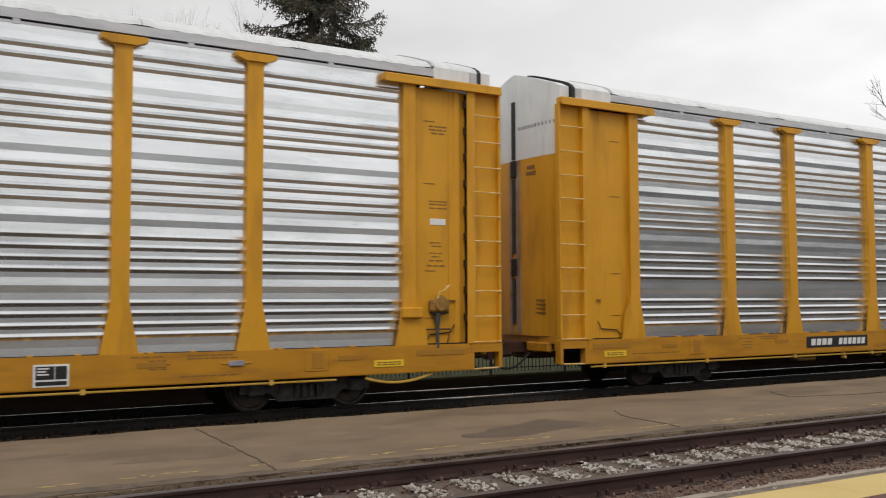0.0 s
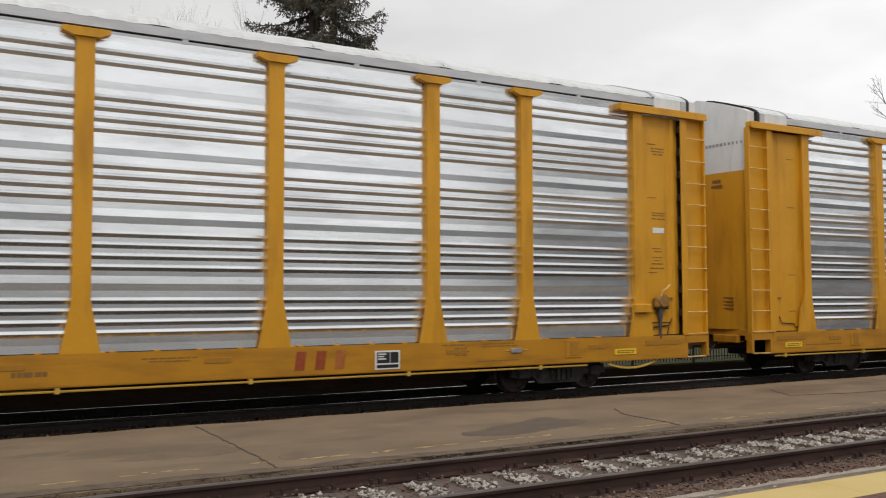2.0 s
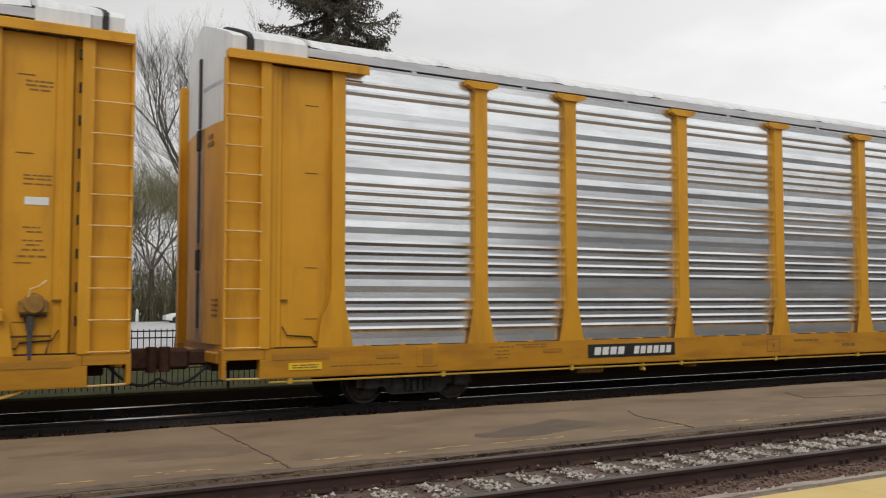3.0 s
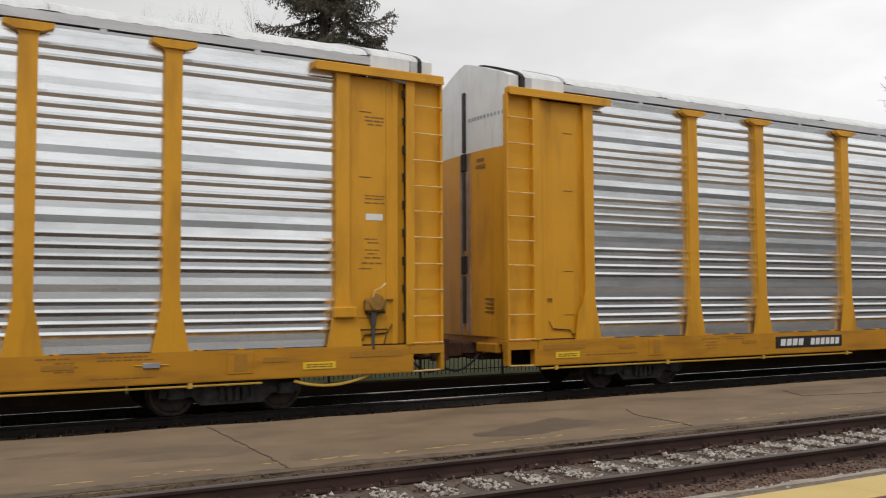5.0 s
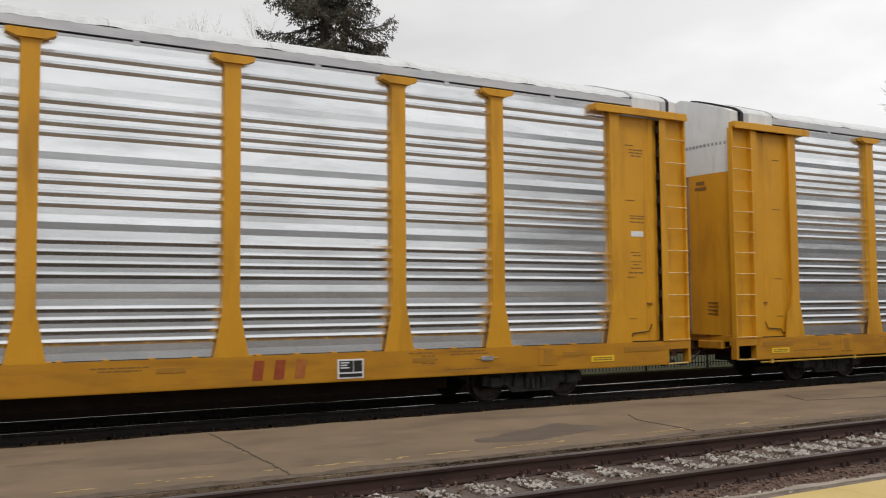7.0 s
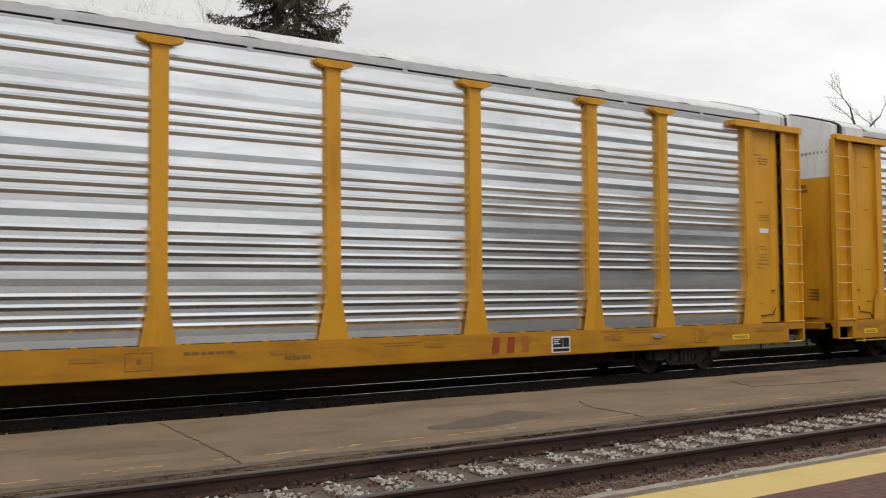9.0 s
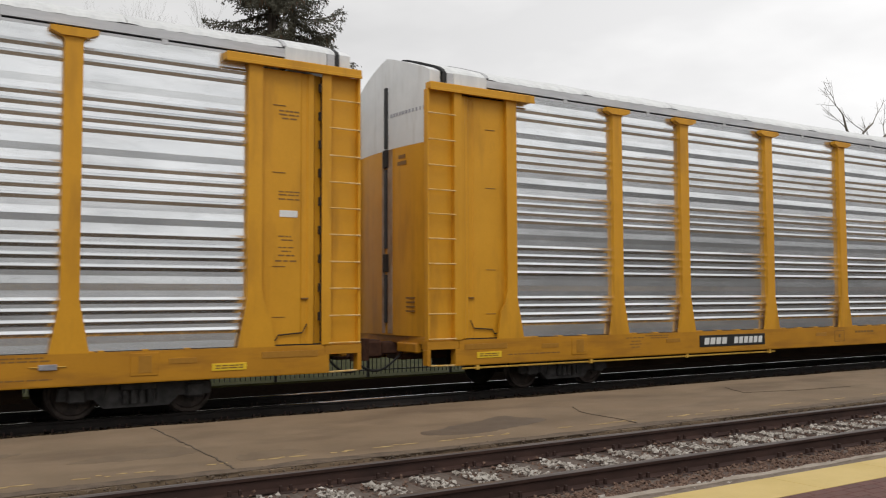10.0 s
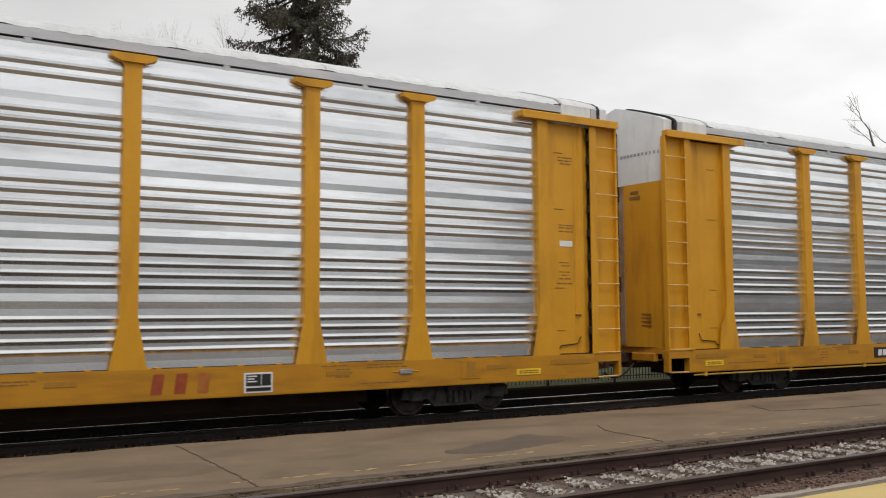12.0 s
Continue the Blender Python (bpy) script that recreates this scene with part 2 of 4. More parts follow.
def tube(bm, a, b, r0, r1=None, sides=6):
    a, b = Vector(a), Vector(b)
    r1 = r0 if r1 is None else r1
    d = (b - a).normalized()
    u = d.orthogonal().normalized()
    v = d.cross(u)
    rings = []
    for p, r in ((a, r0), (b, r1)):
        rings.append([bm.verts.new(p + (u * math.cos(k * math.tau / sides) + v * math.sin(k * math.tau / sides)) * r)
                      for k in range(sides)])
    for k in range(sides):
        bm.faces.new((rings[0][k], rings[0][(k + 1) % sides], rings[1][(k + 1) % sides], rings[1][k]))
    bm.faces.new(rings[0][::-1])
    bm.faces.new(rings[1])
    return bm


def bent_pipe(points, r, sides=6):
    """One continuous pipe along a line of points."""
    bm = bmesh.new()
    pts = [Vector(p) for p in points]
    rings = []
    for k, p in enumerate(pts):
        d = (pts[min(k + 1, len(pts) - 1)] - pts[max(k - 1, 0)]).normalized()
        u = d.cross(Vector((0, 1, 0)))
        u = u.normalized() if u.length > 0.05 else d.orthogonal().normalized()
        v = d.cross(u)
        rings.append([bm.verts.new(p + (u * math.cos(j * math.tau / sides) + v * math.sin(j * math.tau / sides)) * r) for j in range(sides)])
    for a, b in zip(rings, rings[1:]):
        for j in range(sides):
            bm.faces.new((a[j], a[(j + 1) % sides], b[(j + 1) % sides], b[j]))
    bm.faces.new(rings[0][::-1])
    bm.faces.new(rings[-1])
    bmesh.ops.recalc_face_normals(bm, faces=bm.faces)
    return bm


def slack(a, b, sag, n=10):
    """Points of a hose that hangs between two places."""
    a, b = Vector(a), Vector(b)
    return [a.lerp(b, k / n) + Vector((0, 0, -sag * 4 * (k / n) * (1 - k / n))) for k in range(n + 1)]


def sweep(bm, profile, x0, x1, closed=True):
    """Extrudes a (y, z) outline from x0 to x1."""
    a = [bm.verts.new((x0, y, z)) for y, z in profile]
    b = [bm.verts.new((x1, y, z)) for y, z in profile]
    n = len(profile)
    for k in range(n if closed else n - 1):
        bm.faces.new((a[k], b[k], b[(k + 1) % n], a[(k + 1) % n]))
    if closed:
        bm.faces.new(a)
        bm.faces.new(b[::-1])
    bmesh.ops.recalc_face_normals(bm, faces=bm.faces)
    return bm


def plate(bm, outline, y0, y1):
    """A flat plate: (x, z) outline, thick from y0 to y1."""
    a = [bm.verts.new((x, y0, z)) for x, z in outline]
    b = [bm.verts.new((x, y1, z)) for x, z in outline]
    n = len(outline)
    for k in range(n):
        bm.faces.new((a[k], a[(k + 1) % n], b[(k + 1) % n], b[k]))
    bm.faces.new(a[::-1])
    bm.faces.new(b)
    bmesh.ops.recalc_face_normals(bm, faces=bm.faces)
    return bm


def slab(bm, outline, z0, z1):
    """A flat slab: (x, y) outline, thick from z0 to z1."""
    a = [bm.verts.new((x, y, z0)) for x, y in outline]
    b = [bm.verts.new((x, y, z1)) for x, y in outline]
    n = len(outline)
    for k in range(n):
        bm.faces.new((a[k], a[(k + 1) % n], b[(k + 1) % n], b[k]))
    bm.faces.new(a[::-1])
    bm.faces.new(b)
    bmesh.ops.recalc_face_normals(bm, faces=bm.faces)
    return bm


def finish(name, bm, material, smooth=False):
    me = bpy.data.meshes.new(name)
    bm.to_mesh(me)
    bm.free()
    me.materials.append(material)
    if smooth:
        for p in me.polygons:
            p.use_smooth = True
    return me


def part(name, bm, material, parent, label="", smooth=False):
    ob = new(name, finish(name, bm, material, smooth))
    ob.parent = parent
    if name == "stencil":
        tagged(ob, kind="stuff")
    return tagged(ob, label) if label else ob


def piece(name, me, parent, m=None, label=""):
    ob = new(name, me)
    ob.parent = parent
    if m is not None:
        ob.matrix_basis = m
    return tagged(ob, label) if label else ob


def thing(name, label, category, group="", kind="", m=None):
    ob = new(name)
    ob.empty_display_size = 0.2
    if m is not None:
        ob.matrix_basis = m
    return tagged(ob, label, category, group, kind)


def setting(name, bm, material, label, category, smooth=False):
    return tagged(new(name, finish(name, bm, material, smooth)), label, category, kind="structure")


# ---------------------------------------------------------------- ground, tracks, platforms
def ragged(x0, x1, y, amp, seed, step=0.12):
    rnd = random.Random(seed)
    n = int((x1 - x0) / step)
    pts, drift = [], 0.0
    for k in range(n + 1):
        drift = drift * 0.8 + rnd.uniform(-amp, amp) * 0.5
        pts.append((x0 + (x1 - x0) * k / n, y + drift))
    return pts


setting("ground", slab(bmesh.new(), [(-3000, -3000), (3000, -3000), (3000, 3000), (-3000, 3000)], -0.9, -0.5), FIELD,
        "flat dull green and brown open ground", "ground")
setting("lawn", slab(bmesh.new(), [(-80, 19.52), (160, 19.52), (160, 36), (-80, 36)], -0.499, -0.30), GRASS,
        "thin spring lawn behind the tracks", "lawn")
setting("car_park", slab(bmesh.new(), [(-80, 36.002), (160, 36.002), (160, 88), (-80, 88)], -0.499, -0.45), LOT,
        "pale wet paved lot beyond the fence", "paving")

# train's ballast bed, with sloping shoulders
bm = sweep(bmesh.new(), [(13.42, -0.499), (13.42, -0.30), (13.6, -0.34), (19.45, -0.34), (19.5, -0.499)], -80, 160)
setting("ballast_bed_1", bm, BALLAST_DARK, "black oily ballast bed, darkened further for the shade under the train", "ballast")
bm = sweep(bmesh.new(), [(11.9, -0.499), (11.9, -0.085), (12.5, -0.115), (13.1, -0.20), (13.415, -0.30), (13.415, -0.499)], -80, 160)
setting("ballast_shoulder", bm, SHOULDER, "dark brown gritty shoulder beside the busy track", "ballast")
bm = sweep(bmesh.new(), [(4.7, -0.499), (4.7, -0.05), (5.55, -0.055), (5.95, -0.15), (6.5, -0.205), (8.45, -0.215), (8.45, -0.499)], -80, 160)
setting("ballast_bed_2", bm, BALLAST_BROWN, "rusty brown ballast bed of the empty track", "ballast")

# asphalt strip between the tracks
far_edge, near_edge = ragged(-20, 45, 12.05, 0.06, 3), ragged(-20, 45, 8.40, 0.05, 4)
outline = [(-80, 8.40)] + near_edge + [(160, 8.40), (160, 12.05)] + far_edge[::-1] + [(-80, 12.05)]
setting("pavement", slab(bmesh.new(), outline, -0.499, -0.05), ASPHALT, "worn grey-brown asphalt strip between the tracks", "pavement")
# darker broken lip along the rail
lip_a, lip_b = ragged(-20, 45, 8.405, 0.03, 5), ragged(-20, 45, 8.62, 0.08, 6)
setting("trim", slab(bmesh.new(), lip_a + lip_b[::-1], -0.049, -0.040), ASPHALT_EDGE, "crumbling dark asphalt lip beside the rail", "pavement edge")


def worn_outline(points, seed, amp=0.03):
    """Rounds a coarse outline and roughens it a little."""
    rs = random.Random(seed)
    for _ in range(3):
        n = len(points)
        points = [p for k in range(n) for p in (
            (0.75 * points[k][0] + 0.25 * points[(k + 1) % n][0], 0.75 * points[k][1] + 0.25 * points[(k + 1) % n][1]),
            (0.25 * points[k][0] + 0.75 * points[(k + 1) % n][0], 0.25 * points[k][1] + 0.75 * points[(k + 1) % n][1]))]
    return [(x + rs.gauss(0, amp * 0.5), y + rs.gauss(0, amp)) for x, y in points]


patch = [(x - 0.06, y) for x, y in [(5.94, 9.65), (5.85, 9.40), (6.2, 9.22), (6.54, 9.16), (7.2, 9.36), (7.96, 9.59), (8.08, 9.86), (7.79, 10.04), (7.8, 10.36),
         (7.45, 10.25), (7.1, 10.01), (6.63, 9.92), (6.3, 9.72)]]
tagged(new("asphalt_patch", finish("asphalt_patch", slab(bmesh.new(), worn_outline(patch, 1, 0.016), -0.052, -0.0480), ASPHALT_WET)),
       "dark irregular patch in the asphalt", "patch")
for pts in ([(0.6, 10.62), (1.37, 10.83), (1.62, 10.74), (1.2, 10.52)],
            [(1.7, 9.75), (2.0, 9.98), (2.5, 10.12), (2.95, 10.5), (3.17, 10.2), (3.18, 9.72), (2.6, 9.62)],
            [(3.3, 8.95), (3.4, 9.35), (3.8, 9.5), (4.3, 9.3), (4.0, 9.05)]):
    tagged(new("asphalt_patch", finish("asphalt_patch", slab(bmesh.new(), worn_outline(pts, 2, 0.022), -0.052, -0.0484), STAIN)),
           "dull dark stain in the asphalt", "patch")


def crack(points, width, seed):
    rnd = random.Random(seed)
    left, right, wander = [], [], 0.0
    for (xa, ya), (xb, yb) in zip(points, points[1:]):
        for k in range(8):
            f = k / 8
            wander = 0.7 * wander + rnd.uniform(-0.022, 0.022)
            x, y = xa + (xb - xa) * f + wander, ya + (yb - ya) * f
            w = width * rnd.uniform(0.2, 1.0)
            left.append((x - w, y))
            right.append((x + w, y))
    return slab(bmesh.new(), left + right[::-1], -0.049, -0.041)


for pts, w, sd in (([(3.24, 11.9), (3.2, 10.57), (3.21, 9.65), (3.13, 8.91), (3.14, 8.44)], 0.013, 1),
                   ([(9.15, 10.55), (8.81, 9.98), (8.79, 9.27), (8.64, 8.65)], 0.010, 2),
                   ([(13.4, 11.2), (12.9, 10.4), (14.1, 10.1), (15.6, 10.0)], 0.009, 3)):
    tagged(new("pavement_crack", finish("pavement_crack", crack(pts, w, sd), CRACK)), "dark crack across the asphalt strip", "crack")

# worn dashes of a painted line
rnd = random.Random(11)
dashes = [(1.0, 1.35), (1.7, 2.02), (2.11, 2.49), (2.98, 3.17), (3.5, 4.03), (4.32, 4.63), (4.84, 5.45), (5.7, 6.47), (6.6, 6.75),
          (7.5, 7.75), (8.05, 8.85), (9.5, 10.15), (10.45, 10.98), (11.7, 12.4), (13.0, 13.6), (14.4, 15.0), (15.8, 16.4)]
for a, b in dashes:
    dash = thing("line_dash", "worn yellow painted dash on the asphalt", "road marking", "dashes of the safety line")
    x = a
    while x < b:
        l = min(rnd.uniform(0.06, 0.30), b - x + 0.03)
        mid = 8.95 + rnd.gauss(0, 0.018)
        n = max(3, int(l / 0.03))
        top = [(x + l * k / n, mid + rnd.uniform(0.012, 0.042) * math.sin(math.pi * (k + 0.5) / (n + 1))) for k in range(n + 1)]
        low = [(x + l * k / n, mid - rnd.uniform(0.012, 0.042) * math.sin(math.pi * (k + 0.5) / (n + 1))) for k in range(n + 1)]
        part("paint_fleck", slab(bmesh.new(), low + top[::-1], -0.049, -0.0465), LINE, dash)
        x += l + rnd.uniform(-0.02, 0.07)


def rail_profile(y, top):
    half = [(0.07, -0.17), (0.07, -0.158), (0.012, -0.135), (0.010, -0.05), (0.034, -0.04), (0.036, -0.012)]
    return [(y - a, top + b) for a, b in half] + [(y + a, top + b) for a, b in half[::-1]]


def head_profile(y, top):
    return [(y - 0.037, top - 0.0115), (y - 0.034, top - 0.008), (y - 0.024, top), (y + 0.024, top), (y + 0.034, top - 0.008), (y + 0.037, top - 0.0115)]


def track(centre, top, head_mat, rail_mat, label):
    for sgn in (-1, 1):
        t = thing("rail", label, "rail", "rails of the tracks")
        part("web", sweep(bmesh.new(), rail_profile(centre + sgn * 0.735, top), -80, 160), rail_mat, t)
        part("head", sweep(bmesh.new(), head_profile(centre + sgn * 0.735, top), -80, 160), head_mat, t, "worn running surface")


track(TRACK_Y, -0.155, RAIL_SHINE, DARK, "dark steel rail with a polished running surface")
track(NEAR_Y, -0.03, RAIL_HEAD, RAIL, "rust-brown steel rail of the empty track")

tie_mesh = finish("tie", box(bmesh.new(), -0.115, 0.115, -1.25, 1.25, -0.33, -0.196, 0.01), TIE)
tie_dark = finish("tie", box(bmesh.new(), -0.115, 0.115, -1.25, 1.25, -0.33, -0.196, 0.01), TIE_SHADED)
plate_bm = bmesh.new()
box(plate_bm, -0.09, 0.09, -0.17, 0.17, -0.200, -0.186, 0.003)
for e in (-1, 1):
    for q in (-1, 1):
        box(plate_bm, q * 0.05 - 0.014, q * 0.05 + 0.014, e * 0.085 - 0.018, e * 0.085 + 0.018, -0.19, -0.135, 0.003)
plate_mesh = finish("tie_plate", plate_bm, RAIL)
rnd = random.Random(5)
for centre, dz, x0, x1, timber in ((NEAR_Y, 0.006, -4, 24, tie_mesh), (TRACK_Y, -0.125, -4, 34, tie_dark)):
    for k in range(int((x1 - x0) / 0.53)):
        t = thing("railroad_tie", "weathered timber railroad tie with rusty plates", "railroad tie", "ties under the rails",
                  m=pose(x0 + k * 0.53 + rnd.uniform(-0.03, 0.03), centre, dz + rnd.uniform(-0.008, 0.004), 0, 0, rnd.uniform(-1, 1)))
        piece("timber", timber, t)
        for s in (-1, 1):
            piece("tie_plate", plate_mesh, t, pose(0, s * 0.735, 0))


def stones(name, count, spots, size, material, label, seed):
    """Loose angular stones; spots(rnd) gives x, y, z."""
    rs = random.Random(seed)
    verts, faces = [], []
    for _ in range(count):
        x, y, z = spots(rs)
        r = rs.uniform(*size)
        rot = Euler((rs.uniform(0, 6), rs.uniform(0, 6), rs.uniform(0, 6))).to_matrix()
        o = len(verts)
        for p in ((1, 0, 0), (-1, 0, 0), (0, 1, 0), (0, -1, 0), (0, 0, 1), (0, 0, -1)):
            v = rot @ Vector([c * r * rs.uniform(0.6, 1.25) for c in p])
            verts.append((x + v.x, y + v.y, z + v.z * 0.8))
        for f in ((0, 2, 4), (2, 1, 4), (1, 3, 4), (3, 0, 4), (2, 0, 5), (1, 2, 5), (3, 1, 5), (0, 3, 5)):
            faces.append([o + i for i in f])
    me = bpy.data.meshes.new(name)
    me.from_pydata(verts, [], faces)
    me.materials.append(material)
    return tagged(new(name, me), label, "ballast stones", kind="stuff")


def crib_spot(rs):
    # pale stone heaped in the cribs between the ties
    k = rs.randrange(0, 34)
    y = -0.62 + 1.08 * rs.random() ** 1.25 + rs.gauss(0, 0.05)
    half = 0.15 * (1 - max(0.0, y) * 0.9)
    x = -4 + (k + 8.5) * 0.53 + max(-half, min(half, rs.gauss(0, 0.085)))
    return x, NEAR_Y + max(-0.66, y), -0.195 + rs.uniform(-0.01, 0.02) + 0.025 * (1 - abs(y))


def side_spot(rs):
    y = rs.uniform(5.5, 6.58)
    z = -0.055 - 0.095 * (y - 5.55) / 0.4 if y < 5.95 else -0.15 - 0.055 * (y - 5.95) / 0.55
    return rs.uniform(1.5, 18), y, z + rs.uniform(-0.01, 0.022)


stones("pale_ballast", 4300, crib_spot, (0.013, 0.040), STONE_PALE, "pale grey crushed stone between the ties", 21)
stones("brown_ballast", 7500, side_spot,
       (0.010, 0.032), STONE_BROWN, "rust-stained crushed stone beside the rail", 22)
stones("mixed_ballast", 1500, lambda r: (r.uniform(1.5, 18), r.uniform(6.68, 8.35), -0.19 + r.uniform(-0.01, 0.025)),
       (0.012, 0.032), STONE_BROWN, "rust-stained crushed stone between the rails", 23)
stones("platform_foot_gravel", 1400, lambda r: (r.uniform(1.5, 18), 5.49 + r.gauss(0, 0.045), -0.05 + r.uniform(-0.01, 0.025)),
       (0.012, 0.036), STONE_PALE, "pale gravel along the platform foot", 24)
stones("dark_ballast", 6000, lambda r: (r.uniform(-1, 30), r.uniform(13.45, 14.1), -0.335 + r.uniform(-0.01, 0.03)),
       (0.018, 0.045), BALLAST_DARK, "oily black crushed stone, darkened further for the train's shade", 25)

stones("asphalt_crumbs", 1500, lambda r: (r.uniform(1.0, 18), 8.42 + r.gauss(0, 0.07), -0.055 + r.uniform(-0.02, 0.012)),
       (0.007, 0.022), ASPHALT_EDGE, "crumbled asphalt along the rail", 26)
stones("platform_edge_crumbs", 2200, lambda r: (r.uniform(-1, 30), 12.02 + r.gauss(0, 0.05), -0.055 + r.uniform(-0.03, 0.004)),
       (0.006, 0.018), ASPHALT, "crumbled pale asphalt at the pavement's edge", 27)


def shoulder_spot(rs):
    y = rs.uniform(12.08, 13.4)
    return rs.uniform(-1, 30), y, -0.095 - max(0.0, y - 12.5) * 0.17 + rs.uniform(-0.015, 0.01)


stones("shoulder_grit", 6000, shoulder_spot, (0.008, 0.026), SHOULDER, "oily brown grit beside the busy track", 28)

# near platform
kerb_a, kerb_b = ragged(-20, 40, 5.42, 0.025, 18), ragged(-20, 40, 5.51, 0.045, 19)
setting("trim_kerb", slab(bmesh.new(), kerb_a + kerb_b[::-1], -0.06, -0.008), CONCRETE, "pale crumbling concrete lip of the kerb", "kerb")
setting("platform_kerb", slab(bmesh.new(), [(-80, 4.965), (160, 4.965)] + ragged(-20, 40, 5.43, 0.02, 8)[::-1] + [(-80, 5.43)], -0.499, -0.02), KERB,
        "stained rough concrete foot of the platform", "kerb")
setting("platform", slab(bmesh.new(), [(-80, -14), (160, -14), (160, 4.96), (-80, 4.96)], -0.5, 0.086), PLATFORM_GREY,
        "low concrete station platform", "platform")
tactile = thing("tactile_strip", "worn pale yellow tactile edge of the platform", "platform edge", kind="structure")
tile_mesh = finish("tile", box(bmesh.new(), 0.003, 1.217, 4.437, 4.955, 0.087, 0.10, 0.003), TACTILE)
for k in range(-8, 22):
    piece("tile", tile_mesh, tactile, pose(k * 1.22 + 0.35, 0, 0))
paving = thing("platform_paving", "red-brown brick paving of the platform", "paving", kind="structure")
bricks = finish("brick", box(bmesh.new(), 0.003, 0.207, 0.003, 0.102, 0.087, 0.099, 0.003), PAVER)
for r in range(8):
    for k in range(36):
        piece("brick", bricks, paving, pose(4.3 + k * 0.21 + (r % 2) * 0.105, 4.432 - (r + 1) * 0.105, 0))
bm = bmesh.new()
box(bm, -80, 4.29, 3.592, 4.432, 0.0865, 0.098)
box(bm, 11.99, 160, 3.592, 4.432, 0.0865, 0.098)
tagged(part("brick_field", bm, PAVER, paving), kind="stuff")


# unseen walls added to close off behind the viewer and darken mirrored low sky
WALL_GREY = surface("dull_grey_wall", (0.13, 0.125, 0.12), (0.19, 0.185, 0.18), 3, 0.9, fine=25, bump=0.4)
WALL_PALE = surface("pale_wall", (0.36, 0.36, 0.35), (0.45, 0.45, 0.44), 1.5, 0.9, fine=12, bump=0.2)
setting("wall_station", block(25, 110, -9.4, -9.0, 0.09, 8.2, 0.02), WALL_GREY, "plain dull grey wall, added unseen to darken reflections", "wall")
setting("wall_shelter", block(-25, 24.9, -9.4, -9.0, 0.09, 4.2, 0.02), WALL_PALE, "plain pale wall, added unseen to darken low reflections", "wall")

# ---------------------------------------------------------------- autorack cars
POSTS = [4.588, 6.562, 9.398, 12.233, 15.069, 17.905, 20.740, 22.714]
INNER = 1.99      # inner edge of the end panels
SILL_TOP, SILL_LOW = 0.86, 0.40
ROOF_LINE = [(-1.41, 5.66), (-1.365, 5.725), (-1.22, 5.81), (-0.95, 5.905), (-0.55, 6.045), (-0.20, 6.155), (0, 6.20)]
ROOF_LINE += [(-y, z) for y, z in ROOF_LINE[-2::-1]]
TURN_ROUND = Matrix.Translation((LENGTH, 0, 0)) @ pose(0, 0, 0, 0, 0, 180)


def flipped(bm):
    for v in bm.verts:
        v.co.x = LENGTH - v.co.x
    bmesh.ops.reverse_faces(bm, faces=bm.faces)
    return bm


def sheet_profile(z0, z1, ribs):
    """Outline (y, z) of one corrugated sheet: sharp ribs stand out of it, its foot flares, its upper lip leans out."""
    out = [(-1.403, z0), (-1.398, z0 + 0.11)]
    for r in ribs:
        out += [(-1.400, r - 0.051), (-1.432, r - 0.003), (-1.433, r + 0.004), (-1.400, r + 0.046)]
    out += [(-1.398, z1 - 0.10), (-1.4075, z1)]
    return out + [(-1.36, z1), (-1.36, z0)]


SHEETS = [(0.87, 1.84, (1.135, 1.285, 1.445, 1.595)), (1.84, 2.81, (2.074, 2.234, 2.394, 2.554)),
          (2.81, 3.79, (3.064, 3.214, 3.384, 3.534)), (3.79, 4.75, (4.054, 4.204, 4.364, 4.514)), (4.75, 5.45, (5.03, 5.19))]


def post_bm(x):
    bm = bmesh.new()
    w, b = 0.125, 0.27
    plate(bm, [(x - b, SILL_TOP - 0.01), (x + b, SILL_TOP - 0.01), (x + b - 0.02, SILL_TOP + 0.08), (x + w + 0.02, 1.5), (x + w, 1.62),
               (x + w, 5.28), (x + 0.16, 5.34), (x - 0.16, 5.34), (x - w, 5.28), (x - w, 1.62), (x - w - 0.02, 1.5),
               (x - b + 0.02, SILL_TOP + 0.08)], -1.50, -1.455)
    box(bm, x - w + 0.002, x + w - 0.002, -1.456, -1.40, SILL_TOP, 5.33)
    return bm


def cap_bm(x):
    return plate(bmesh.new(), [(x - 0.18, 5.335), (x + 0.18, 5.335), (x + 0.30, 5.385), (x + 0.325, 5.39), (x + 0.325, 5.46),
                               (x - 0.325, 5.46), (x - 0.325, 5.39), (x - 0.30, 5.385)], -1.55, -1.43)


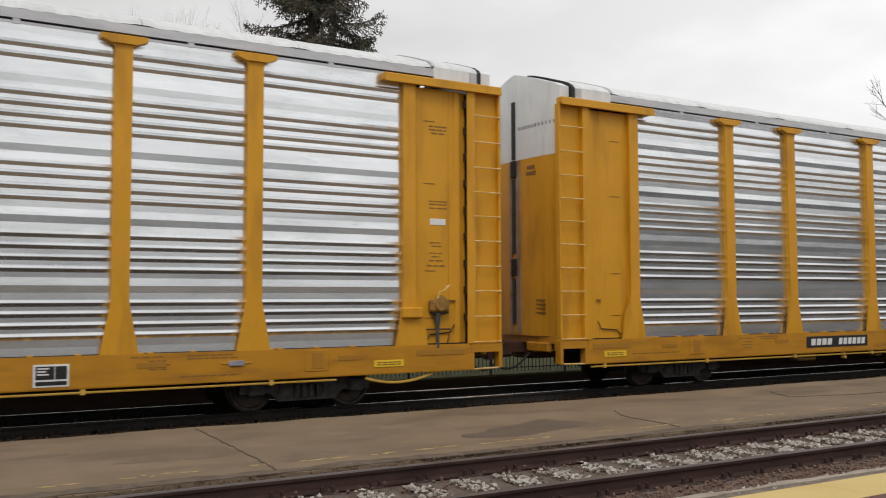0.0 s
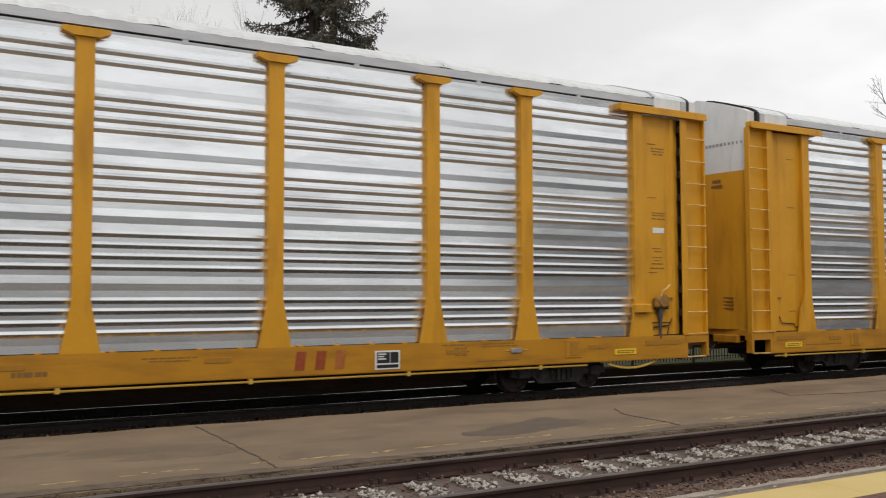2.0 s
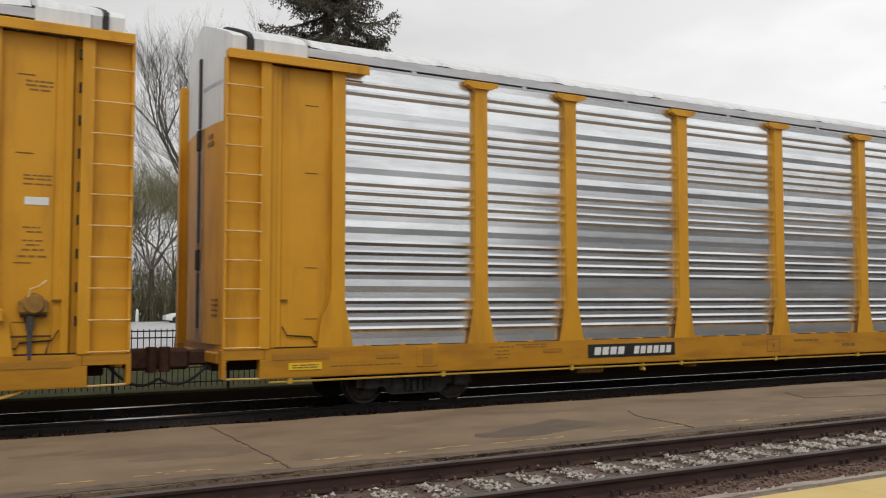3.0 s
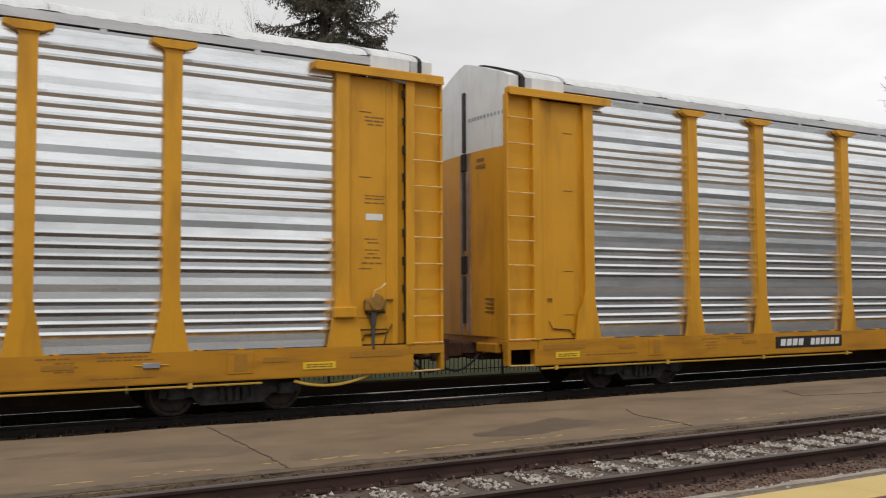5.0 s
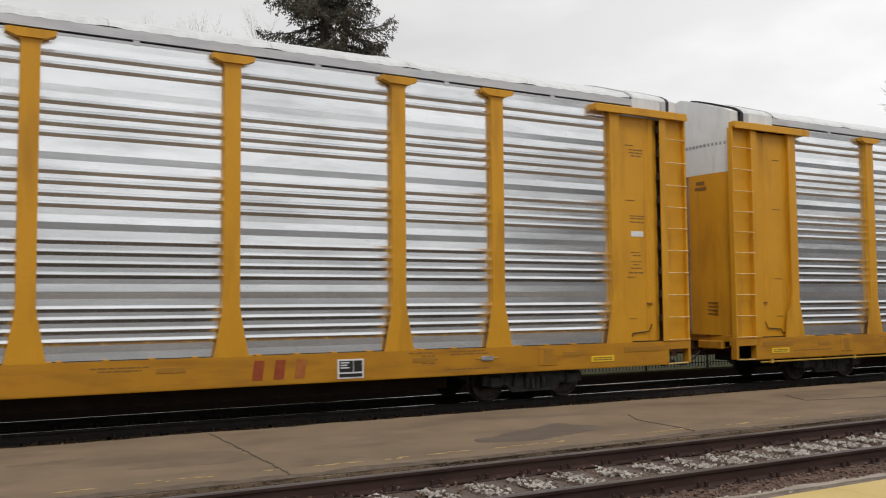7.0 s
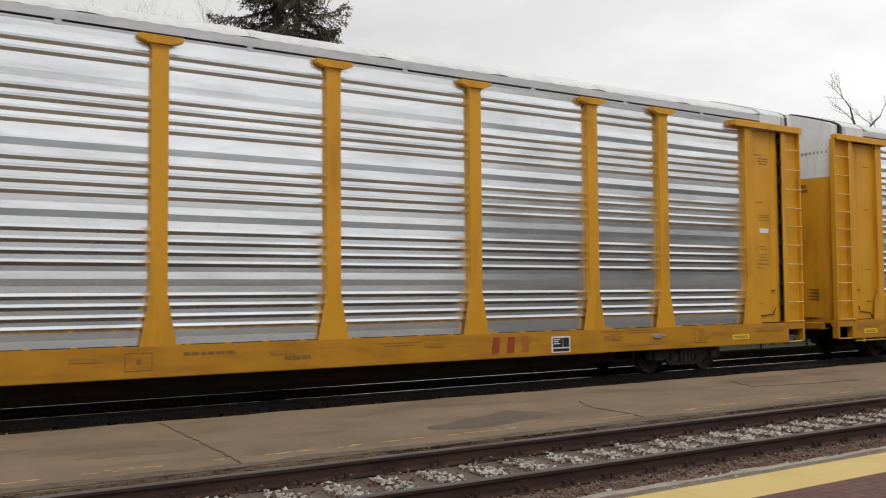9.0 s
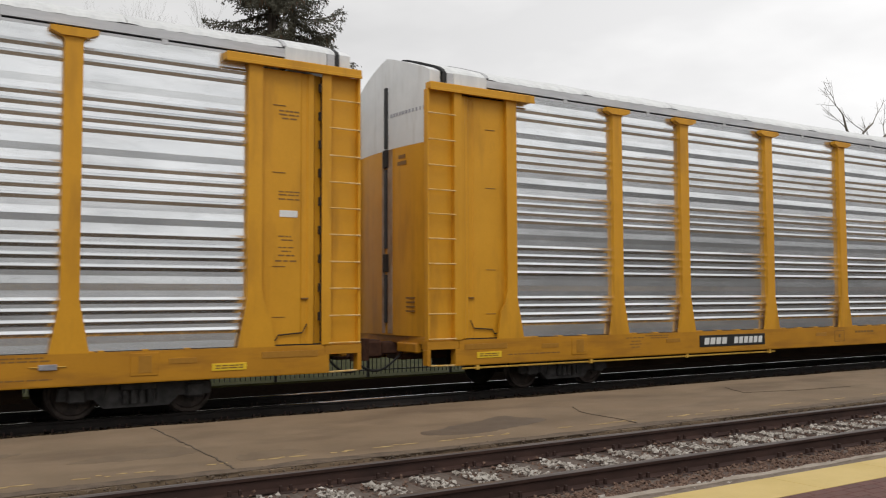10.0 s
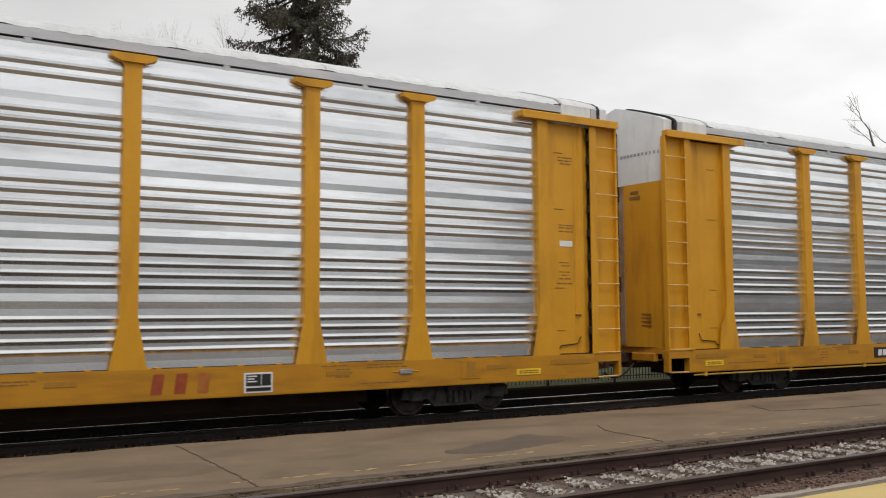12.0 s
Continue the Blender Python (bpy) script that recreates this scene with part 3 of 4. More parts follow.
def end_parts():
    """Pieces of one near-side car end, its outer edge at x = 0: (name, bmesh, material, label)."""
    out = []
    bm = bmesh.new()
    box(bm, 0.03, 2.38, -1.58, -1.40, 5.33, 5.45, 0.012)
    box(bm, 0.03, 2.38, -1.585, -1.565, 5.30, 5.35, 0.004)
    out.append(("header_beam", bm, YELLOW, "long yellow beam over the end panel"))
    bm = bmesh.new()
    box(bm, 0.05, 0.575, -1.41, -1.38, SILL_TOP, 5.33, 0.004)
    box(bm, 0.015, 0.06, -1.50, -1.37, SILL_TOP, 5.33, 0.006)
    out.append(("ladder_panel", bm, YELLOW, ""))
    bm = bmesh.new()
    box(bm, 0.565, 0.59, -1.52, -1.36, SILL_TOP, 5.33, 0.004)
    box(bm, 0.565, 0.735, -1.52, -1.495, SILL_TOP, 5.33, 0.004)
    out.append(("corner_column", bm, YELLOW, ""))
    # recessed panel, with two upright beads and a dark gap towards the column
    prof = [(0.70, -1.36), (0.80, -1.36), (0.84, -1.42), (0.93, -1.42), (0.96, -1.385), (1.04, -1.385), (1.07, -1.405),
            (1.77, -1.405), (1.77, -1.33), (0.70, -1.33)]
    out.append(("recessed_panel", slab(bmesh.new(), prof, SILL_TOP + 0.02, 5.30), YELLOW, ""))
    for k in range(9):
        z = 1.25 + k * 0.47
        out.append(("hinge_lug", block(0.735, 0.765, -1.50, -1.42, z, z + 0.14, 0.004), DARK, ""))
    # the open gap's darkness is painted by a black strip set into it
    out.append(("gap_strip", block(0.60, 0.70, -1.37, -1.345, SILL_TOP + 0.05, 5.29, 0.002), BLACK, "black strip painting the dark of the open door gap"))
    bm = bmesh.new()
    plate(bm, [(1.53, SILL_TOP - 0.01), (2.14, SILL_TOP - 0.01), (2.12, 0.95), (2.02, 1.45), (INNER, 1.62), (INNER, 5.33), (1.76, 5.33),
               (1.76, 1.75), (1.70, 1.50), (1.60, 1.35)], -1.50, -1.46)
    box(bm, 1.77, INNER - 0.002, -1.461, -1.38, SILL_TOP, 5.32)
    out.append(("end_post", bm, YELLOW, ""))
    # thin brown strips paint the shadows of little shelves on the panel
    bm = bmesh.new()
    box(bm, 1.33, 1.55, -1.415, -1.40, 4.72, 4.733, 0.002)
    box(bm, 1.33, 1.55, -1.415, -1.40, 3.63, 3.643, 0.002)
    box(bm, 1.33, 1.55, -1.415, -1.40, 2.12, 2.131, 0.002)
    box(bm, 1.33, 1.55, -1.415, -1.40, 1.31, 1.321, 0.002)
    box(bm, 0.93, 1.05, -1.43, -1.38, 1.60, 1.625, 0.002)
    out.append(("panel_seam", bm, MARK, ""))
    # bent release lever
    pts = [(0.96, 1.20), (1.04, 1.06), (1.45, 1.03), (1.50, 0.95), (1.72, 0.98)]
    bm = bent_pipe([(x, -1.43, z) for x, z in pts], 0.011)
    out.append(("release_lever", bm, DARK, "bent dark release lever"))
    # corner step: an open frame below the ladder
    bm = bmesh.new()
    box(bm, 0.0, 0.66, -1.50, -1.30, 0.70, SILL_TOP, 0.006)
    box(bm, 0.0, 0.07, -1.50, -1.34, 0.42, 0.70, 0.006)
    box(bm, 0.59, 0.68, -1.50, -1.34, 0.40, 0.70, 0.006)
    out.append(("step_frame", bm, SILL_YELLOW, ""))
    bm = bmesh.new()
    tube(bm, (0.03, -1.47, 0.42), (0.62, -1.47, 0.41), 0.016)
    out.append(("step_rung", bm, YELLOW_RUNG, "worn pale step rung"))
    return out


def end_door_bm(z_low, z_high, inset=0.0):
    """The bulged end door between two heights, closed by the roof line above."""
    bm = bmesh.new()
    ys = [-1.36 + 2.72 * k / 16 for k in range(17)]

    def top(y):
        for (ya, za), (yb, zb) in zip(ROOF_LINE, ROOF_LINE[1:]):
            if ya <= y <= yb:
                return za + (zb - za) * (y - ya) / (yb - ya) - 0.015
        return 5.6

    front, back = [], []
    for y in ys:
        x = 0.03 + 0.12 * (abs(y) / 1.36) ** 2.2 + inset
        zt = min(z_high, top(y))
        front.append([bm.verts.new((x, y, z_low + (zt - z_low) * k / 3)) for k in range(4)])
        back.append([bm.verts.new((x + 0.22, y, z_low)), bm.verts.new((x + 0.22, y, zt))])
    for k in range(16):
        for j in range(3):
            bm.faces.new((front[k][j], front[k + 1][j], front[k + 1][j + 1], front[k][j + 1]))
        bm.faces.new((front[k][3], front[k + 1][3], back[k + 1][1], back[k][1]))
        bm.faces.new((front[k + 1][0], front[k][0], back[k][0], back[k + 1][0]))
    for q in (0, 16):
        bm.faces.new((front[q][0], front[q][1], front[q][2], front[q][3], back[q][1], back[q][0]))
    bmesh.ops.recalc_face_normals(bm, faces=bm.faces)
    return bm


def roof_bm(x0, x1):
    bm = bmesh.new()
    n = int((x1 - x0) / 0.085)
    rows = []
    for k in range(n + 1):
        x = x0 + (x1 - x0) * k / n
        lift = (0.0, 0.006, 0.006, 0.0)[k % 4] if 1 < k < n - 1 else 0.016
        rows.append([bm.verts.new((x, y * (1 + lift * 0.4), z + lift)) for y, z in ROOF_LINE])
    for a, b in zip(rows, rows[1:]):
        for j in range(len(ROOF_LINE) - 1):
            bm.faces.new((a[j], b[j], b[j + 1], a[j + 1]))
    for e in (rows[0], rows[-1]):
        low = [bm.verts.new((v.co.x, v.co.y * 0.97, v.co.z - 0.03)) for v in e]
        for j in range(len(e) - 1):
            bm.faces.new((e[j], e[j + 1], low[j + 1], low[j]))
    bmesh.ops.recalc_face_normals(bm, faces=bm.faces)
    return bm


def arc_band(x0, x1, grow):
    """A strip over the roof's cross-section."""
    bm = bmesh.new()
    a = [[bm.verts.new((x, y * (1 + g * 0.5), z + g)) for y, z in ROOF_LINE] for x, g in ((x0, -0.02), (x0, grow), (x1, grow), (x1, -0.02))]
    for r, s in zip(a, a[1:]):
        for j in range(len(ROOF_LINE) - 1):
            bm.faces.new((r[j], s[j], s[j + 1], r[j + 1]))
    bmesh.ops.recalc_face_normals(bm, faces=bm.faces)
    return bm


def wheelset_bm():
    bm = bmesh.new()
    for s in (-1, 1):
        rings = []
        for y, r in ((0.66, 0.10), (0.66, 0.39), (0.69, 0.395), (0.70, 0.362), (0.79, 0.358), (0.79, 0.31), (0.765, 0.29), (0.765, 0.14), (0.82, 0.12), (0.82, 0.05)):
            rings.append([bm.verts.new((r * math.cos(k * math.tau / 24), s * y, r * math.sin(k * math.tau / 24))) for k in range(24)])
        for p, q in zip(rings, rings[1:]):
            for k in range(24):
                bm.faces.new((p[k], p[(k + 1) % 24], q[(k + 1) % 24], q[k]))
        # two cast holes as raised bosses, so that the turning shows
        for a in (0.4, 0.4 + math.pi):
            box(bm, 0.2 * math.cos(a) - 0.03, 0.2 * math.cos(a) + 0.03, s * 0.775 - 0.012, s * 0.775 + 0.012, 0.2 * math.sin(a) - 0.03, 0.2 * math.sin(a) + 0.03)
    tube(bm, (0, -1.0, 0), (0, 1.0, 0), 0.075, sides=12)
    bmesh.ops.recalc_face_normals(bm, faces=bm.faces)
    return bm


def sideframe_bm(y):
    """Cast truck sideframe: arched top, window for the springs, pedestal jaws."""
    bm = bmesh.new()
    s = 1 if y > 0 else -1
    y0, y1 = sorted((y, y + s * 0.10))
    plate(bm, [(-1.12, 0.30), (-0.62, 0.30), (-0.48, 0.16), (0.48, 0.16), (0.62, 0.30), (1.12, 0.30), (1.10, 0.48), (0.70, 0.56), (0.30, 0.66),
               (-0.30, 0.66), (-0.70, 0.56), (-1.10, 0.48)], y0, y1)
    for sx in (-1, 1):
        plate(bm, [(sx * 0.28, 0.24), (sx * 0.50, 0.27), (sx * 0.44, 0.50), (sx * 0.28, 0.56)], y0 - 0.03 if s < 0 else y1, y0 if s < 0 else y1 + 0.03)
    for k in range(4):
        tube(bm, (-0.18 + k * 0.12, y + s * 0.13, 0.22), (-0.18 + k * 0.12, y + s * 0.13, 0.42), 0.048, sides=8)
    box(bm, -0.26, 0.26, min(y + s * 0.08, y + s * 0.20), max(y + s * 0.08, y + s * 0.20), 0.42, 0.52, 0.01)
    return bm


def bars(rows, y=-1.503):
    """Rows of stencilled writing that cannot be read: (x0, x1, z, height)."""
    bm = bmesh.new()
    r = random.Random(len(rows) * 7 + int(rows[0][0] * 10))
    for x0, x1, z, hgt in rows:
        x = x0
        while x < x1 - 0.02:
            w = min(r.uniform(0.05, 0.14), x1 - x)
            box(bm, x, x + w, y, y + 0.004, z, z + hgt)
            x += w + r.uniform(0.012, 0.03)
    return bm


WHEELSETS = []


def autorack(name, label, brake_gear):
    car = thing(name, label, "railroad car", "coupled cars of the train")
    # ---- sides
    for x in POSTS:
        me, cap = finish("side_post", post_bm(x), YELLOW), finish("post_cap", cap_bm(x), YELLOW)
        for m in (None, TURN_ROUND):
            p = piece("side_post", me, car, m)
            piece("post_cap", cap, p)
    edges = [INNER] + POSTS + [LENGTH - INNER]
    for a, b in zip(edges, edges[1:]):
        for z0, z1, ribs in SHEETS:
            x0, x1 = a + 0.004, b - 0.004
            me = finish("side_sheet", sweep(bmesh.new(), sheet_profile(z0, z1 - 0.003, ribs), x0, x1), GALV)
            for m in (None, TURN_ROUND):
                piece("side_sheet", me, car, m)
        rivets = bmesh.new()
        for z0, z1, ribs in SHEETS:
            for z in (z0 + 0.06, z0 + 0.15, z1 - 0.13):
                for k in range(int((b - a) / 0.34)):
                    xr = a + 0.25 + k * 0.34 + (0.12 if int(z * 100) % 2 else 0.0)
                    if xr < b - 0.2:
                        box(rivets, xr, xr + 0.022, -1.4065, -1.396, z, z + 0.010)
        me = finish("rivet_line", rivets, GALV)
        for m in (None, TURN_ROUND):
            tagged(piece("rivet_line", me, car, m), kind="stuff")
        # slotted grey strip below the eave, and ledge clips on the sill
        small = [("eave_strip", block(a, b, -1.405, -1.37, 5.452, 5.490, 0.0), FASCIA)]
        n = max(1, round((b - a) / 1.3))
        for k in range(1, n):
            xm = a + (b - a) * k / n
            small.append(("eave_clip", block(xm - 0.05, xm + 0.05, -1.415, -1.36, 5.44, 5.54, 0.004), FASCIA))
        xk = a + 0.4
        while xk < b - 0.35:
            small.append(("sill_clip", block(xk, xk + 0.07, -1.50, -1.42, SILL_TOP, SILL_TOP + 0.022, 0.003), YELLOW))
            xk += 0.62
        small.append(("sill_clip", block(a + 0.12, a + 0.34, -1.49, -1.41, SILL_TOP - 0.002, SILL_TOP + 0.015, 0.003), YELLOW))
        for nm, bm, mat in small:
            me = finish(nm, bm, mat)
            for m in (None, TURN_ROUND):
                piece(nm, me, car, m)
    me = finish("eave_fascia", sweep(bmesh.new(), [(-1.37, 5.522), (-1.42, 5.522), (-1.415, 5.66), (-1.37, 5.67)], 0.47, LENGTH - 0.47), FASCIA)
    # black bar behind the eave openings paints their dark inside
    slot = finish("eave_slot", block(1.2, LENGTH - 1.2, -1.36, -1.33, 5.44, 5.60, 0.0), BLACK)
    bm = sweep(bmesh.new(), [(-1.50, SILL_TOP), (-1.465, SILL_TOP), (-1.465, SILL_TOP - 0.04), (-1.47, SILL_TOP - 0.045), (-1.47, SILL_LOW + 0.03),
                             (-1.36, SILL_LOW + 0.02), (-1.36, SILL_LOW), (-1.495, SILL_LOW), (-1.50, SILL_LOW + 0.02)], 0.665, LENGTH - 0.665)
    sill = finish("side_sill", bm, SILL_YELLOW)
    # black strip laid in the gap behind the sill to paint its shade
    sill_shade = finish("sill_gutter", block(0.67, LENGTH - 0.67, -1.46, -1.37, SILL_TOP - 0.05, SILL_TOP - 0.012, 0.0), BLACK)
    for m in (None, TURN_ROUND):
        piece("sill_gutter", sill_shade, car, m, "black strip painting the shade of the gap behind the sill edge")
        piece("eave_fascia", me, car, m, "grey galvanised strip under the roof edge")
        piece("eave_slot", slot, car, m, "black bar painting the dark inside the slot under the roof edge")
        piece("side_sill", sill, car, m, "deep yellow side sill")
    # ---- ends
    filler = finish("column_web", block(0.736, 0.86, -1.45, -1.34, SILL_TOP, 5.30, 0.02), YELLOW)
    for m in (None, TURN_ROUND):
        piece("column_web", filler, car, m)
    for flip in (False, True):
        for nm, bm, mat, lab in end_parts():
            if nm == "hinge_lug" and not flip:
                bm.free()
                continue
            me = finish(nm, flipped(bm) if flip else bm, mat)
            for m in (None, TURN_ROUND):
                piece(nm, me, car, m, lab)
        for z in (4.90, 4.43, 3.97, 3.53, 3.10, 2.66, 2.215, 1.775, 1.33, 0.885):
            bm = bmesh.new()
            tube(bm, (0.03, -1.515, z), (0.60, -1.515, z), 0.013)
            tube(bm, (0.035, -1.515, z), (0.035, -1.46, z), 0.011)
            me = finish("rung", flipped(bm) if flip else bm, YELLOW_RUNG)
            for m in (None, TURN_ROUND):
                piece("rung", me, car, m, "")
        fl = flipped if flip else (lambda b: b)
        lower = part("end_door", fl(end_door_bm(0.92, 4.42)), YELLOW, car, "bulged yellow end door")
        part("upper_end_panel", fl(end_door_bm(4.422, 7.0)), WHITE_DOOR, car, "white upper end panel, rounded at the roof")
        for z0, z1 in ((1.15, 2.05), (2.55, 4.05), (4.45, 5.62)):
            part("door_seal", fl(block(-0.005, 0.045, -0.05, 0.05, z0, z1, 0.004)), BLACK, lower, "black gap between the door leaves")
        for y0, y1 in ((-0.22, -0.06), (0.06, 0.16)):
            part("door_edge", fl(block(0.012, 0.06, y0, y1, 0.95, 4.415, 0.004)), DIRTY, lower, "dirty pale edge strip of the door leaf")
        for z in (2.10, 4.08):
            bm = bmesh.new()
            box(bm, -0.03, 0.05, -0.10, 0.06, z, z + 0.34, 0.012)
            part("latch_box", fl(bm), DARK, lower, "dark latch box")
        bm = bmesh.new()
        for z in (1.60, 1.52, 1.44, 1.36):
            box(bm, 0.055, 0.075, -0.95, -0.62, z, z + 0.03)
        part("stencil", fl(bm), MARK, lower, "faded stencilled lines")
        bm = bmesh.new()
        box(bm, 0.038, 0.055, -0.66, -0.42, 4.20, 4.27)
        box(bm, 0.038, 0.055, -0.70, -0.36, 4.08, 4.15)
        part("stencil", fl(bm), MARK, lower)
        bm = bmesh.new()
        for k in range(11):
            y = -1.22 + k * 0.10
            xf = 0.03 + 0.12 * (abs(y) / 1.36) ** 2.2
            box(bm, xf - 0.006, xf + 0.03, y, y + 0.075, 5.02, 5.085)
        part("stencil", fl(bm), GREY_BOX, lower, "grey stencilled line")
        part("roof_end_seal", fl(arc_band(0.385, 0.45, 0.026)), BLACK, car, "black weather strip round the roof end")
        part("roof_end_cap", fl(arc_band(0.46, 1.35, 0.022)), ROOF, car, "rippled white roof end cap")
        for s in (-1, 1):
            y0, y1 = sorted((s * 1.36, s * 1.435))
            part("roof_end_skirt", fl(block(0.62, 1.36, y0, y1, 5.452, 5.70, 0.012)), ROOF, car, "white skirt under the roof end")
            part("roof_end_seal", fl(block(0.385, 0.455, y0, y1, 5.452, 5.70, 0.006)), BLACK, car)
            part("roof_end_gusset", fl(block(0.47, 0.61, y0, y1, 5.452, 5.68, 0.006)), FASCIA, car)
        part("roof_strap", fl(arc_band(1.33, 1.40, 0.034)), FASCIA, car, "grey strap over the roof")
        # end sill, draft gear and coupler
        bm = bmesh.new()
        box(bm, 0.10, 0.55, -1.30, 1.30, 0.78, 0.92, 0.01)
        box(bm, 0.04, 0.16, -1.05, -0.35, 0.62, 0.80, 0.02)
        box(bm, 0.04, 0.16, 0.35, 1.05, 0.62, 0.80, 0.02)
        part("end_sill", fl(bm), SILL_YELLOW, car, "grimy yellow end sill")
        cp = part("coupler", fl(block(-0.20, 0.9, -0.13, 0.13, 0.56, 0.80, 0.03)), RUST, car, "rusty cast coupler")
        bm = bmesh.new()
        box(bm, -0.665, -0.15, -0.20, 0.19, 0.50, 0.84, 0.05)
        tube(bm, (-0.55, -0.18, 0.47), (-0.55, -0.18, 0.87), 0.09, sides=10)
        part("knuckle", fl(bm), RUST, cp)
        part("draft_gear_box", fl(block(0.18, 1.2, -0.30, 0.30, 0.46, 0.88, 0.02)), RUST, car)
        bm = bent_pipe([(0.15 - 0.08 * k, -0.38 + 0.012 * k, 0.62 - 0.34 * math.sin(math.pi * k * 0.075)) for k in range(11)], 0.022)
        part("air_hose", fl(bm), BLACK, car, "black rubber air hose")
        bm = bmesh.new()
        tube(bm, (0.20, -1.1, 0.66), (0.20, -0.2, 0.58), 0.014)
        part("uncoupling_rod", fl(bm), YELLOW_PALE, car)
    # ---- roof
    x0, n = 1.40, 10
    step = (LENGTH - 2 * x0) / n
    for k in range(n):
        part("roof_sheet", roof_bm(x0 + k * step + 0.006, x0 + (k + 1) * step - 0.006), ROOF, car)
    # ---- underframe
    bm = bmesh.new()
    box(bm, 1.2, LENGTH - 1.2, -0.28, 0.28, 0.30, 0.86, 0.01)
    box(bm, 0.6, LENGTH - 0.6, -1.40, 1.40, 0.80, 0.88, 0.005)
    for k in range(9):
        x = 5.4 + k * 2.06
        box(bm, x, x + 0.12, -1.38, 1.38, 0.46, 0.80)
    part("underframe", bm, DARK, car, "dark grimy underframe")
    part("centre_sill", block(5.0, LENGTH - 5.0, -0.34, 0.34, 0.08, 0.45, 0.01), UNDER, car, "brown dusty centre sill")
    for x, l in ((9.7, 1.5), (12.6, 0.9), (15.6, 0.7)):
        bm = bmesh.new()
        tube(bm, (x, -0.75, 0.52), (x + l, -0.75, 0.52), 0.19, sides=14)
        part("air_tank", bm, DARK, car, smooth=False)
    bm = bmesh.new()
    tube(bm, (5.2, -0.6, 0.36), (LENGTH - 5.2, -0.6, 0.34), 0.022)
    tube(bm, (5.2, -0.9, 0.42), (LENGTH - 8.2, -0.9, 0.40), 0.016)
    part("brake_rod", bm, RUST, car)
    for x in (3.53, LENGTH - 3.53):
        bm = bmesh.new()
        box(bm, -0.16, 0.16, -0.95, 0.95, 0.36, 0.60, 0.02)
        tk = part("truck", bm, TRUCK, car, "dark four-wheel freight truck")
        tk.location = (x, 0, -0.155)
        part("sideframe", sideframe_bm(-0.93), TRUCK, tk)
        part("sideframe", sideframe_bm(0.93), TRUCK, tk)
        for xa in (-0.86, 0.86):
            ws = part("wheelset", wheelset_bm(), WHEEL, tk)
            ws.location = (xa, 0, 0.362)
            for s in (-1, 1):
                y0, y1 = sorted((s * 0.90, s * 1.10))
                part("axle_box", block(xa - 0.13, xa + 0.13, y0, y1, 0.26, 0.48, 0.03), TRUCK, tk)
    # ---- sill markings
    def mark(nm, bm, mat, lab=""):
        return part(nm, bm, mat, car, lab)

    for x in (2.55, 11.0, 13.95, 16.8, 20.98, 24.1) + (5.9,):
        mark("reflector", block(x, x + 0.42, -1.508, -1.496, 0.655, 0.735, 0.002), REFLECT, "dull orange reflector strip")
    for x in (0.78, LENGTH - 1.75):
        mark("reflector", block(x, x + 0.95, -1.508, -1.496, 0.68, 0.78, 0.002), REFLECT, "dull orange reflector strip")
    for x in (1.05, LENGTH - 2.55):
        p = mark("notice_plate", block(x, x + 0.55, -1.512, -1.496, 0.52, 0.63, 0.003), YELLOW_BRIGHT, "bright yellow notice plate")
        part("stencil", bars([(x + 0.06, x + 0.49, 0.585, 0.018), (x + 0.06, x + 0.49, 0.55, 0.018)], -1.5145), MARK, p)
    for x in (3.30, LENGTH - 3.75):
        bm = bmesh.new()
        box(bm, x, x + 0.40, -1.512, -1.495, 0.50, 0.83, 0.006)
        pad = mark("jacking_pad", bm, SILL_YELLOW)
        part("jack_pocket", block(x + 0.11, x + 0.30, -1.517, -1.511, 0.54, 0.79, 0.003), REFLECT, pad)
    plate_ob = mark("identity_plate", block(6.92, 9.10, -1.510, -1.497, 0.525, 0.775, 0.003), PLATE_BLACK, "black plate with rows of white blocks")
    for k in range(10):
        x = 7.06 + k * 0.19 if k < 4 else 8.03 + (k - 4) * 0.165
        w = 0.145 if k < 4 else 0.12
        out = [(x, 0.575), (x + w, 0.575), (x + w + 0.025, 0.72), (x + 0.025, 0.72)]
        part("white_block", plate(bmesh.new(), out, -1.515, -1.509), PLATE_WHITE, plate_ob)
    # faded red emblem of three plain slanted blocks
    em = None
    for k, (x, mat) in enumerate(((18.18, RED), (18.52, RED), (18.86, RED_WORN))):
        bm = plate(bmesh.new(), [(x + 0.04, 0.49), (x + 0.20, 0.49), (x + 0.24, 0.785), (x + 0.08, 0.785)], -1.508, -1.497)
        if em is None:
            em = mark("emblem", bm, mat, "faded red painted emblem")
        else:
            part("emblem_block", bm, mat, em)
    pl = mark("placard", block(19.62, 20.08, -1.508, -1.497, 0.445, 0.755, 0.003), PLATE_WHITE, "white-framed black data placard")
    part("placard_field", block(19.65, 19.89, -1.512, -1.507, 0.55, 0.73, 0.002), PLATE_BLACK, pl)
    part("placard_field", block(19.90, 20.05, -1.512, -1.507, 0.55, 0.73, 0.002), PLATE_BLACK, pl)
    part("placard_field", block(19.65, 20.05, -1.512, -1.507, 0.47, 0.525, 0.002), PLATE_BLACK, pl)
    bm = bmesh.new()
    for z in (0.69, 0.65, 0.61):
        box(bm, 19.67, 19.77 + (z % 0.08), -1.515, -1.511, z, z + 0.02)
    tagged(part("white_bars", bm, PLATE_WHITE, pl), kind="stuff")
